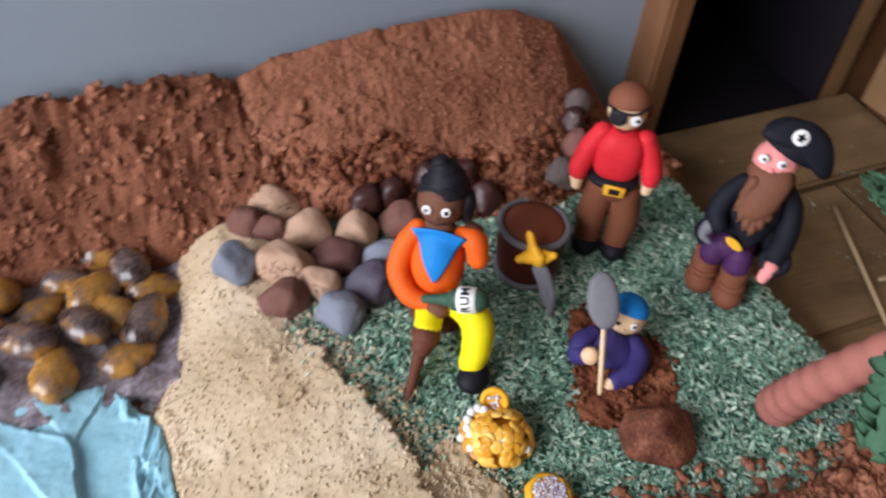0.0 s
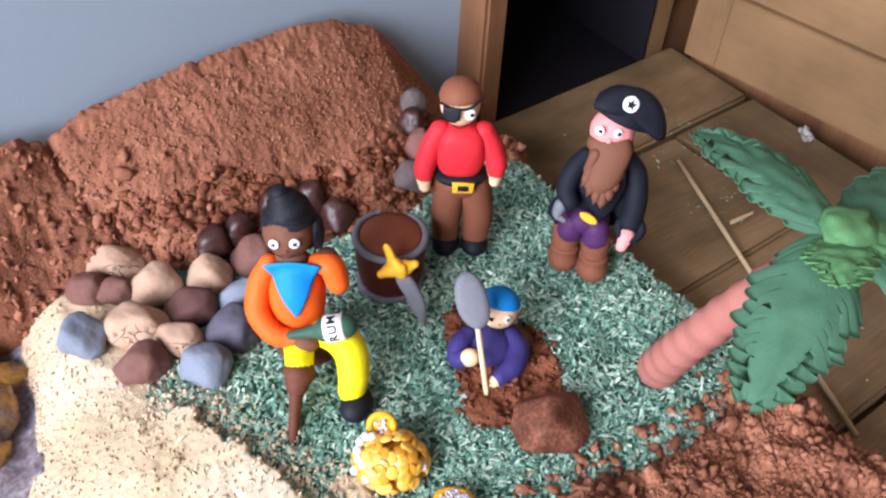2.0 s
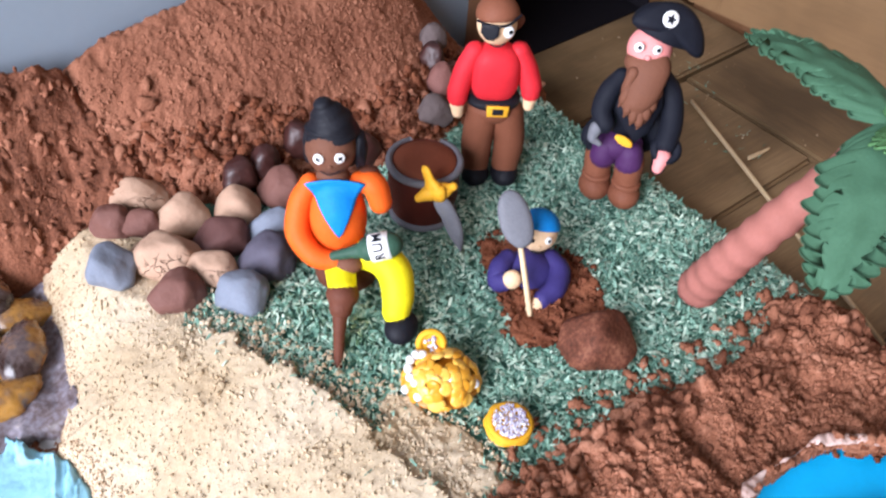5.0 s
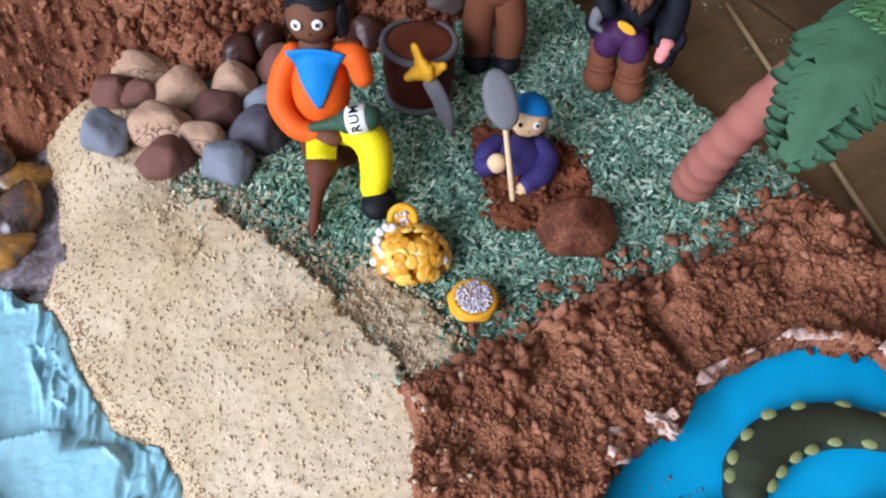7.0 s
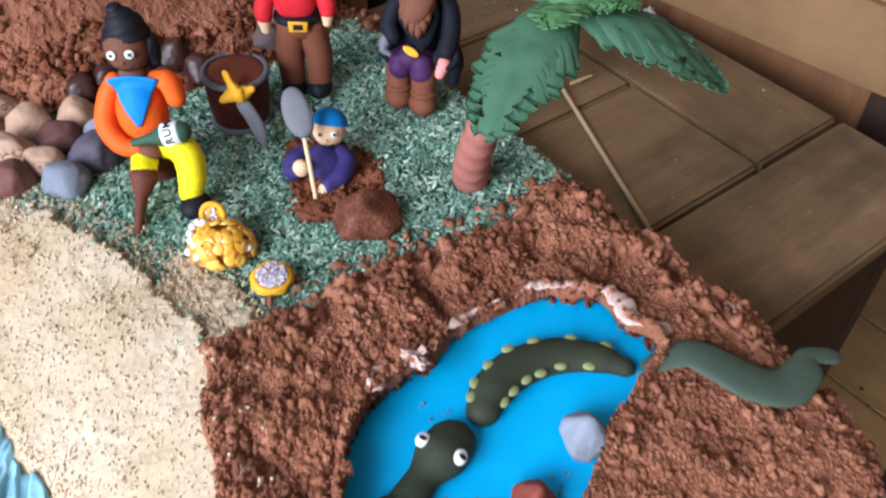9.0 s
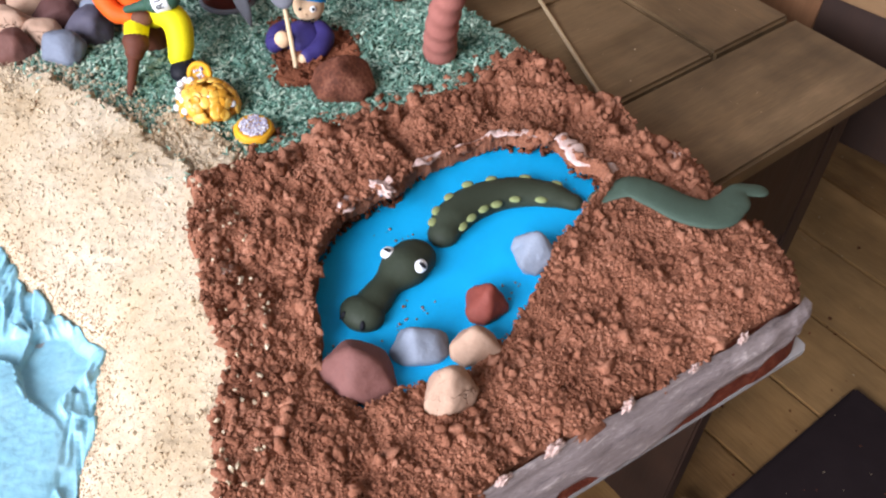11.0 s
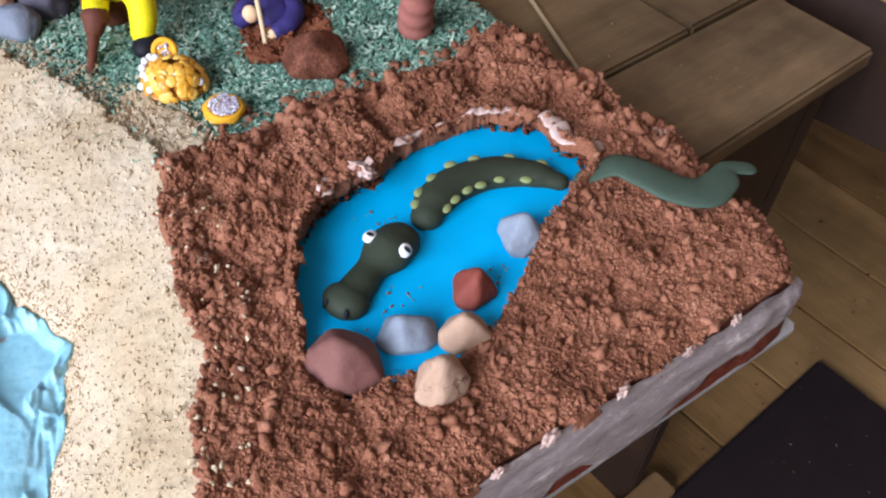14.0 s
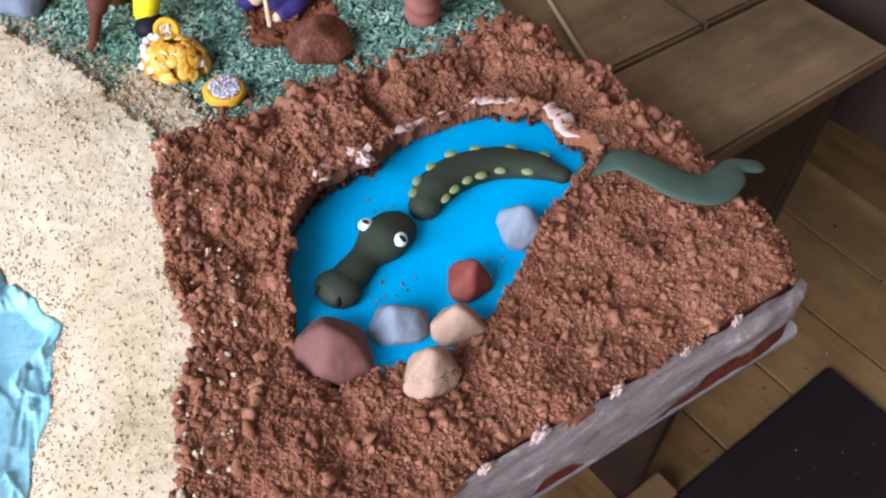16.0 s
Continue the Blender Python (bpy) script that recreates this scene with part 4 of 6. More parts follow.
class Shape:
    """Collects balls, tubes and plates of one mesh; mm is the unit."""

    def __init__(self):
        self.v, self.f, self.i = [], [], []

    def add(self, V, F, k, m=None):
        V = [Vector(v) for v in V]
        if m is not None:
            V = [m @ v for v in V]
        b = len(self.v)
        self.v += [tuple(v) for v in V]
        self.f += [tuple(b + j for j in f) for f in F]
        self.i += [k] * len(F)

    def ball(self, c, r, k=0, rot=(0, 0, 0), top=180.0, start=0.0, nu=26, nv=16, wob=0.0, power=1.0):
        """An ellipsoid round c; top < 180 leaves a dome, closed below."""
        V, F = [], []
        for j in range(nv + 1):
            a = radians(start + (top - start) * j / nv)
            for i in range(nu):
                b = 2 * math.pi * i / nu
                s, z = math.sin(a), math.cos(a)
                x, y = s * math.cos(b), s * math.sin(b)
                if power != 1:
                    x, y, z = (math.copysign(abs(q) ** power, q) for q in (x, y, z))
                d = 1 + wob * noise.noise(Vector((x, y, z)) * 1.7 + Vector(c))
                V.append((x * r[0] * d, y * r[1] * d, z * r[2] * d))
        for j in range(nv):
            for i in range(nu):
                F.append((j * nu + i, (j + 1) * nu + i, (j + 1) * nu + (i + 1) % nu, j * nu + (i + 1) % nu))
        if top < 179:
            F.append(tuple(nv * nu + i for i in range(nu))[::-1])
        self.add(V, F, k, pose(*c, *rot))

    def tube(self, pts, rad, k=0, n=14, sub=5, flat=(1, 1), ends=True):
        """A round-ended roll through pts with radii rad."""
        P = [Vector(p) for p in pts]
        P = [P[0] * 2 - P[1]] + P + [P[-1] * 2 - P[-2]]
        R = [rad[0]] + list(rad) + [rad[-1]]
        line, rr = [], []
        for i in range(1, len(P) - 2):
            for s in range(sub):
                t = s / sub
                line.append(0.5 * (2 * P[i] + (P[i + 1] - P[i - 1]) * t + (2 * P[i - 1] - 5 * P[i] + 4 * P[i + 1] - P[i + 2]) * t * t + (3 * P[i] - P[i - 1] - 3 * P[i + 1] + P[i + 2]) * t ** 3))
                rr.append(R[i] + (R[i + 1] - R[i]) * t * t * (3 - 2 * t))
        line.append(P[-2])
        rr.append(R[-2])
        if ends:
            d0, d1 = (line[0] - line[1]).normalized(), (line[-1] - line[-2]).normalized()
            r0, r1 = rr[0], rr[-1]
            caps = (15, 40, 65, 85)
            line = [line[0] + d0 * r0 * math.sin(radians(a)) for a in reversed(caps)] + line + [line[-1] + d1 * r1 * math.sin(radians(a)) for a in caps]
            rr = [r0 * math.cos(radians(a)) for a in reversed(caps)] + rr + [r1 * math.cos(radians(a)) for a in caps]
        V, F = [], []
        up = Vector((0.13, 0.21, 0.97))
        for i, p in enumerate(line):
            d = (line[min(i + 1, len(line) - 1)] - line[max(i - 1, 0)]).normalized()
            a = d.cross(up)
            if a.length < 0.05:
                a = d.cross(Vector((1, 0, 0)))
            a.normalize()
            b = a.cross(d).normalized()
            up = b
            for j in range(n):
                w = 2 * math.pi * j / n
                V.append(p + (a * math.cos(w) * flat[0] + b * math.sin(w) * flat[1]) * rr[i])
        m = len(line)
        for i in range(m - 1):
            for j in range(n):
                F.append((i * n + j, i * n + (j + 1) % n, (i + 1) * n + (j + 1) % n, (i + 1) * n + j))
        F.append(tuple(range(n))[::-1])
        F.append(tuple((m - 1) * n + j for j in range(n)))
        self.add(V, F, k)

    def plate(self, loop, h, k=0, m=None, soft=0.35, rise=0.0, mid=None):
        """A flat piece with rounded rim: loop in its own x, y; thickness h along z."""
        L = np.array(loop, dtype=float)
        c = np.array(mid) if mid is not None else L.mean(0)
        e = h * soft
        size = np.abs(L - c).max()
        rings = [(1 - 1.2 * e / size, 0), (1, e), (1, h - e), (1 - 1.2 * e / size, h), (0.6, h + rise * 0.6), (0.25, h + rise * 0.95)]
        V, F, n = [], [], len(L)
        for s, z in rings:
            V += [(*(c + (q - c) * s), z) for q in L]
        for j in range(len(rings) - 1):
            F += [(j * n + i, j * n + (i + 1) % n, (j + 1) * n + (i + 1) % n, (j + 1) * n + i) for i in range(n)]
        F.append(tuple(range(n))[::-1])
        F.append(tuple((len(rings) - 1) * n + i for i in range(n)))
        self.add(V, F, k, m)

    def ring(self, c, R, r, k=0, rot=(0, 0, 0), n=40, m=10, a0=0.0, a1=360.0, flat=1.0):
        full = a1 - a0 >= 359
        V, F = [], []
        cnt = n if full else n + 1
        for i in range(cnt):
            a = radians(a0 + (a1 - a0) * i / n)
            for j in range(m):
                b = 2 * math.pi * j / m
                d = R + r * math.cos(b)
                V.append((d * math.cos(a), d * math.sin(a), r * math.sin(b) * flat))
        for i in range(n):
            q = (i + 1) % cnt
            F += [(i * m + j, q * m + j, q * m + (j + 1) % m, i * m + (j + 1) % m) for j in range(m)]
        if not full:
            F += [tuple(range(m))[::-1], tuple(n * m + j for j in range(m))]
        self.add(V, F, k, pose(*c, *rot))

    def settle(self, back, squeeze, z0=31.0):
        """Moves the whole back and shortens it above z0."""
        self.v = [(x, y + back, z0 + (z - z0) * squeeze) for x, y, z in self.v]
        return self

    def make(self, name, mats, m=None, parent=None, label="", scale=0.001):
        V = np.array(self.v) * scale
        ob = mesh_ob(name, V, self.f, mats, parent, self.i, True, label)
        if m is not None:
            ob.matrix_world = m
        return ob


def circle(r, n=24, ry=None, c=(0, 0)):
    ry = r if ry is None else ry
    return [(c[0] + r * math.cos(2 * math.pi * i / n), c[1] + ry * math.sin(2 * math.pi * i / n)) for i in range(n)]


def facing(u, v, w, tilt=0.0, turn=0.0, spin=0.0):
    """A plate's pose, its face to the front of a figure."""
    return pose(u, v, w, 90 + tilt, 0, turn) @ pose(0, 0, 0, 0, 0, spin)


C = {}
for _n, _c, _r in (("skin_brown", (0.145, 0.058, 0.034), 0.6), ("skin_pale", (0.74, 0.50, 0.30), 0.6), ("skin_pink", (0.76, 0.27, 0.25), 0.5), ("paste_black", (0.009, 0.009, 0.013), 0.5), ("paste_navy_black", (0.007, 0.008, 0.014), 0.62),
                   ("paste_orange", (0.78, 0.110, 0.012), 0.5), ("paste_blue", (0.004, 0.20, 0.56), 0.5), ("paste_yellow", (0.83, 0.70, 0.012), 0.5), ("paste_brown", (0.115, 0.036, 0.020), 0.55), ("paste_red", (0.62, 0.022, 0.032), 0.5),
                   ("paste_tan_brown", (0.19, 0.065, 0.034), 0.55), ("paste_beard", (0.155, 0.060, 0.034), 0.6), ("paste_purple", (0.060, 0.018, 0.075), 0.5), ("paste_violet", (0.040, 0.030, 0.135), 0.5), ("paste_gold", (0.76, 0.38, 0.025), 0.45), ("paste_grey", (0.15, 0.15, 0.165), 0.5),
                   ("paste_white", (0.82, 0.81, 0.78), 0.5), ("paste_bottle", (0.035, 0.085, 0.055), 0.45), ("paste_barrel", (0.075, 0.014, 0.009), 0.42), ("paste_lid", (0.20, 0.055, 0.026), 0.6), ("paste_trunk", (0.35, 0.130, 0.102), 0.6),
                   ("paste_leaf", (0.052, 0.125, 0.070), 0.66), ("paste_leaf_light", (0.080, 0.190, 0.074), 0.66), ("paste_croc", (0.037, 0.045, 0.028), 0.5), ("paste_croc_tail", (0.062, 0.092, 0.066), 0.6), ("paste_spot", (0.25, 0.28, 0.115), 0.6),
                   ("stone_tan", (0.45, 0.285, 0.195), 0.65), ("stone_brown", (0.165, 0.074, 0.058), 0.62), ("stone_dark", (0.105, 0.046, 0.040), 0.6), ("stone_grey", (0.185, 0.205, 0.25), 0.62), ("stone_slate", (0.092, 0.082, 0.108), 0.62), ("stone_dull", (0.115, 0.085, 0.080), 0.65), ("stone_red", (0.22, 0.052, 0.036), 0.55), ("stone_mauve", (0.20, 0.085, 0.070), 0.6), ("stone_blue_grey", (0.25, 0.275, 0.325), 0.6)):
    C[_n] = clay(_n, _c, _r)


def cracked(name, c):
    """Paste that dried and crazed: warped cell edges cut in, only in patches."""
    m = clay(name, c, 0.65)
    nt = m.node_tree
    n, ln = nt.nodes, nt.links
    co = n.new("ShaderNodeTexCoord")
    warp = n.new("ShaderNodeTexNoise")
    warp.inputs["Scale"].default_value = 180
    mixv = n.new("ShaderNodeVectorMath")
    mixv.operation = "MULTIPLY_ADD"
    mixv.inputs[1].default_value = (0.016, 0.016, 0.016)
    ln.new(co.outputs["Object"], warp.inputs["Vector"])
    ln.new(warp.outputs["Color"], mixv.inputs[0])
    ln.new(co.outputs["Object"], mixv.inputs[2])
    cell = n.new("ShaderNodeTexVoronoi")
    cell.feature = "DISTANCE_TO_EDGE"
    cell.inputs["Scale"].default_value = 75
    ln.new(mixv.outputs[0], cell.inputs["Vector"])
    patch = n.new("ShaderNodeTexNoise")
    patch.inputs["Scale"].default_value = 70
    ln.new(co.outputs["Object"], patch.inputs["Vector"])
    wide = n.new("ShaderNodeMapRange")
    wide.inputs["From Min"].default_value, wide.inputs["From Max"].default_value = 0.48, 0.66
    wide.inputs["To Min"].default_value, wide.inputs["To Max"].default_value = 0.001, 0.050
    ln.new(patch.outputs["Fac"], wide.inputs["Value"])
    cut = n.new("ShaderNodeMath")
    cut.operation = "DIVIDE"
    cut.use_clamp = True
    ln.new(cell.outputs["Distance"], cut.inputs[0])
    ln.new(wide.outputs[0], cut.inputs[1])
    bp = n.new("ShaderNodeBump")
    bp.inputs["Strength"].default_value, bp.inputs["Distance"].default_value = 1.0, 0.0012
    ln.new(cut.outputs[0], bp.inputs["Height"])
    old = n["Principled BSDF"].inputs["Normal"].links[0].from_socket
    ln.new(old, bp.inputs["Normal"])
    ln.new(bp.outputs[0], n["Principled BSDF"].inputs["Normal"])
    return m


C["stone_cracked"] = cracked("stone_cracked_tan", (0.45, 0.285, 0.195))
C["chocolate"] = mat("dark_chocolate", ((0.028, 0.008, 0.007), (0.06, 0.018, 0.014)), 0.46, 60, 500, 0.2, 0.0005)
C["stick"] = mat("birch_stick", ((0.56, 0.40, 0.22), (0.72, 0.54, 0.33)), 0.6, 60, 900, 0.3, 0.0003, stretch=(1, 1, 0.1))
C["pearl"] = mat("silver_pearl", ((0.75, 0.73, 0.74), (0.85, 0.83, 0.84)), 0.22, 90, 500, 0.05, coat=0.5)
C["glitter"] = mat("lilac_sugar_crystal", ((0.34, 0.28, 0.40), (0.62, 0.57, 0.66), (0.88, 0.85, 0.88)), 0.18, 300, 1500, 0.3, 0.0004, island=0.9, spec=0.8, spread=0.4)
C["gold_coin"] = mat("gold_lustre_paste", ((0.62, 0.27, 0.02), (0.79, 0.41, 0.05), (0.87, 0.53, 0.11)), 0.33, 150, 900, 0.25, 0.0004, obj=0.7, spec=0.5)
C["gold_base"] = mat("amber_paste", ((0.42, 0.14, 0.008), (0.62, 0.25, 0.014)), 0.4, 150, 900, 0.25, 0.0004)
C["mound"] = mat("cocoa_rolled_paste", ((0.060, 0.020, 0.011), (0.145, 0.048, 0.027), (0.28, 0.115, 0.066)), 0.75, 90, 700, 0.8, 0.0010, 0.4, spec=0.2, spread=0.16)
C["shell"] = mat("marbled_shell_chocolate", ((0.03, 0.015, 0.012), (0.12, 0.085, 0.08), (0.30, 0.14, 0.03), (0.45, 0.22, 0.045), (0.14, 0.12, 0.12)), 0.28, 60, 500, 0.15, 0.0004, 0.12, obj=0.2, spec=0.6, spread=0.2)


def face(s, u, v, w, gap, r, white, black, cross=False, lift=0.0):
    for k in (-1, 1):
        m = facing(u + k * gap / 2, v, w + k * lift, -12, k * 14)
        s.plate(circle(r), 1.0, white, m, 0.3)
        if cross:
            for a in (40, -50):
                s.plate([(-r * 0.55, -0.28), (r * 0.55, -0.28), (r * 0.55, 0.28), (-r * 0.55, 0.28)], 0.4, black, m @ pose(0, 0, 0.95, 0, 0, a), 0.2)
        else:
            s.plate(circle(r * 0.42), 0.5, black, m @ pose(r * 0.15, 0, 0.85), 0.3)


# ---- the seated figurine in orange ----
def orange_figurine():
    s = Shape()
    S, O, B, Y, K, T, W, BR = range(8)
    s.ball((0.5, 3.0, 62), (11.8, 10.8, 19.0), O, (-14, 0, 0))
    s.tube([(-9.5, 6, 77), (-13.5, 3, 69), (-14.4, -4, 60), (-8, -10.5, 54), (0, -12.5, 53)], [4.0, 4.8, 5.0, 4.6, 3.8], O)
    s.ball((5.5, -14, 53), (5.4, 4.0, 4.0), S)
    s.tube([(9.5, 6, 78), (15, 4.5, 77.5), (17.5, 2.0, 71)], [4.2, 5.2, 4.6], O)
    s.ball((13, 8, 80), (4.5, 4, 3), BR)
    V, F, n = [], [], 12
    R = pose(0.5, 3.0, 62, -14, 0, 0).inverted()
    for lay in (0, 1):
        for a in range(n + 1):
            for b in range(n + 1):
                u, t = 2 * a / n - 1, b / n
                x, z = 0.2 + u * (10.9 * (1 - t) + 0.5) + 1.6 * t, 83.0 - 20.5 * t - 2.0 * (1 - t) * u * u
                y = -14.0
                while y < 1.0:
                    q = R @ Vector((x, y, z))
                    if (q.x / 12.6) ** 2 + (q.y / 11.6) ** 2 + (q.z / 19.8) ** 2 < 1:
                        break
                    y += 0.25
                V.append((x, y - (0.5 if lay else 0.0), z))
    m_ = (n + 1) ** 2
    for a in range(n):
        for b in range(n):
            q = (a * (n + 1) + b, a * (n + 1) + b + 1, (a + 1) * (n + 1) + b + 1, (a + 1) * (n + 1) + b)
            F += [q, tuple(v + m_ for v in q)[::-1]]
    rim_ = [a * (n + 1) for a in range(n + 1)] + [n * (n + 1) + b for b in range(1, n + 1)] + [a * (n + 1) + n for a in range(n - 1, -1, -1)] + list(range(n - 1, 0, -1))
    F += [(a, b, b + m_, a + m_) for a, b in zip(rim_, rim_[1:] + rim_[:1])]
    s.add(V, F, B)
    s.ball((-0.2, 6.6, 76.6), (9.8, 6.8, 2.8), B)
    s.ball((-0.6, 7.0, 80), (6.5, 5.5, 5), S)
    s.ball((-1.2, 9.0, 92.3), (9.8, 9.6, 11.2), S)
    s.ball((1.0, 14, 89.5), (11.0, 8.0, 10.0), K, wob=0.15)
    s.ball((-9.4, 10.5, 91.5), (2.4, 4.5, 7.5), K, wob=0.2)
    s.ball((9.6, 11, 90.0), (3.0, 5.0, 8.5), K, wob=0.2)
    s.ball((-1.0, 11.8, 98.8), (10.3, 9.6, 3.0), K, (-16, 0, 0), wob=0.08)
    s.tube([(-0.8, 11.6, 97.0), (-1.4, 12.0, 101.5), (-2.6, 12.4, 105.5), (-3.8, 12.6, 109.0)], [10.5, 8.9, 6.5, 3.6], K, 24, 6, ends=False)
    s.ball((-3.8, 12.6, 108.8), (3.7, 3.7, 2.8), K, (-10, -20, 0))
    face(s, -1.4, 0.0, 94.2, 7.6, 2.0, W, K, True, 0.3)
    s.tube([(-4.8, 0.4, 87.4), (-1.4, -0.5, 86.4), (2.4, 0.3, 87.8)], [0.22, 0.22, 0.22], K, 6, 4)
    s.ball((-1.2, -0.4, 90.4), (1.1, 0.9, 0.9), S)
    s.ball((4, -1, 39), (13, 10.5, 11), T, power=0.85)
    s.tube([(0.5, -6, 48), (2.2, -14, 48), (3.2, -22, 47)], [5.8, 6.0, 5.6], Y)
    s.tube([(3.2, -23.5, 45.4), (2.6, -27, 42.0)], [6.5, 4.6], T, 16)
    s.tube([(2.4, -28, 40.8), (2.1, -38, 34.5), (2.0, -50.0, 27.5)], [3.0, 2.2, 1.5], T)
    s.tube([(9, -5, 49), (17, -11.5, 54.5), (23, -17, 52), (24.6, -23, 45.5), (24, -27, 40)], [6.0, 6.8, 7.0, 6.4, 5.6], Y)
    s.ball((26, -31, 35.5), (6.6, 8.0, 5.6), K, (0, 0, -20))
    ob = s.make("seated_figurine", [C["skin_brown"], C["paste_orange"], C["paste_blue"], C["paste_yellow"], C["paste_black"], C["paste_brown"], C["paste_white"], C["paste_brown"]], pose(0.146, 0.247, 0, 0, 0, -36))
    return tagged(ob, "sugar paste figurine in an orange coat sitting on a stump", "figurine", "figurines on the cake")


orange_figurine()


def text_mesh(name, body, size, m, material, parent, extrude=0.00012):
    cu = bpy.data.curves.new(name, "FONT")
    cu.body, cu.size, cu.extrude, cu.align_x, cu.align_y = body, size, extrude, "CENTER", "CENTER"
    cu.offset = size * 0.02
    tmp = new(name, cu)
    bpy.context.view_layer.update()
    me = bpy.data.meshes.new_from_object(tmp.evaluated_get(bpy.context.evaluated_depsgraph_get()))
    bpy.data.objects.remove(tmp)
    me.materials.clear()
    me.materials.append(material)
    ob = new(name, me)
    ob.parent = parent
    ob.matrix_local = m
    return ob


def bottle():
    base = pose(0.146, 0.247, 0, 0, 0, -36)
    a, b = base @ Vector((0.0000, -0.0150, 0.0585)), base @ Vector((0.0235, -0.0145, 0.0650))
    d = (b - a).normalized()
    e = empty("bottle", "small dark green paste bottle with a white label", "bottle", m=Matrix.Translation(a) @ d.to_track_quat("Z", "Y").to_matrix().to_4x4())
    s = Shape()
    s.tube([(0, 0, 0), (0, 0, 5), (0, 0, 9.5), (0, 0, 12.5), (0, 0, 17), (0, 0, 22)], [1.9, 2.1, 2.9, 4.7, 5.1, 5.0], 0, 20)
    s.make("body", [C["paste_bottle"]], None, e)
    out = e.matrix_world.to_3x3().inverted() @ Vector((-0.50, -0.55, 0.67))
    mid = math.degrees(math.atan2(out.y, out.x))
    s = Shape()
    V, F, n = [], [], 22
    for z in (14.2, 14.6, 21.8, 22.2):
        r = 5.5 if 14.4 < z < 22.0 else 4.9
        V += [(r * math.cos(radians(mid - 80 + 160 * i / n)), r * math.sin(radians(mid - 80 + 160 * i / n)), z) for i in range(n + 1)]
    for j in range(3):
        F += [(j * (n + 1) + i, j * (n + 1) + i + 1, (j + 1) * (n + 1) + i + 1, (j + 1) * (n + 1) + i) for i in range(n)]
    s.add(V, F, 0)
    lab = s.make("label", [C["paste_white"]], None, e, "white paper-like label with black letters")
    for k, ch in enumerate("RUM"):
        w = radians(mid + (40, 0, -42)[k])
        rad = Vector((math.cos(w), math.sin(w), 0))
        up = Vector((0, 0, -1))
        x = up.cross(rad)
        m = Matrix((x, up, rad)).transposed().to_4x4()
        m.translation = rad * 0.00552 + Vector((0, 0, 0.0182))
        text_mesh("letter", ch, 0.0052, m, C["paste_black"], lab)


bottle()


# ---- the standing figurine in red ----
def red_figurine():
    s = Shape()
    S, R, T, K, G, W, BD = range(7)
    for u in (-9.2, 4.6):
        s.ball((u, -0.5, 36), (6.6, 8.2, 6.2), K)
        s.tube([(u, 1, 41), (u + (0.6 if u > 0 else -0.2), 2, 55), (u * 0.75 - 1, 3, 72)], [6.4, 7.2, 7.6], T)
    s.ball((-3.6, 3, 73.5), (12.2, 8.6, 7.5), T)
    s.ball((-4.2, 3, 79.4), (11.9, 9.4, 3.4), K, power=0.8)
    s.ball((-4.6, 3, 93.4), (10.8, 8.4, 14.6), R, power=0.72)
    s.tube([(-14.0, 3.5, 104), (-17.5, 2.5, 95), (-20, 0.5, 85), (-20.2, -0.5, 81)], [4.4, 4.8, 4.8, 4.4], R)
    s.tube([(5.0, 3.5, 104.5), (8.8, 2.5, 96), (11.2, 0.5, 88), (11.4, -0.5, 84.5)], [4.4, 4.8, 4.8, 4.2], R)
    s.tube([(-20.3, -1, 79), (-19.8, -1.6, 73.5)], [3.5, 2.6], S)
    s.tube([(11.4, -1, 82.5), (11.0, -1.6, 78)], [3.3, 2.4], S)
    s.ball((-6, 4, 118.2), (8.4, 8.4, 10.0), S)
    s.ball((-6, 4.6, 122.0), (9.1, 8.9, 9.2), BD, (-8, -6, 0), 90)
    s.tube([(2.5, 6, 120), (4.5, 9, 117), (4.0, 11, 112)], [2.0, 1.8, 1.2], BD)
    s.plate([(-4, 3.4), (3.6, 2.8), (3.4, -1.5), (1.5, -3.8), (-1.5, -3.6), (-4, -1.0)], 1.3, K, facing(-9.4, -4.2, 119.0, -8, -16), 0.3)
    s.tube([(-14.2, 1.5, 120.4), (-9, -4.7, 122.2), (-3, -5.2, 122.8), (2.8, -0.5, 125.0)], [0.6, 0.6, 0.6, 0.6], K, 6)
    m = facing(-2.2, -4.2, 119.2, -8, 18)
    s.plate(circle(2.3, 20, 2.8), 0.9, W, m, 0.3)
    s.plate(circle(0.95, 14), 0.5, K, m @ pose(0.6, 0, 0.8), 0.3)
    s.tube([(-8.8, -3.7, 112.2), (-6, -4.3, 111.4), (-3, -3.7, 112.8)], [0.35, 0.35, 0.35], K, 6)
    q = facing(-3.0, -6.0, 78.3, -6)
    s.plate([(-4.6, -2.8), (4.6, -2.8), (4.9, 2.8), (-4.9, 2.8)], 1.4, G, q, 0.3)
    s.plate([(-2.4, -1.5), (2.4, -1.5), (2.4, 1.5), (-2.4, 1.5)], 0.5, K, q @ pose(0, 0, 1.3), 0.2)
    ob = s.settle(6, 0.925).make("standing_figurine", [C["skin_pale"], C["paste_red"], C["paste_tan_brown"], C["paste_black"], C["paste_gold"], C["paste_white"], C["paste_tan_brown"]], pose(0.237, 0.252, 0, 0, 0, -36))
    return tagged(ob, "sugar paste figurine with a red shirt and an eye patch", "figurine", "figurines on the cake")


red_figurine()


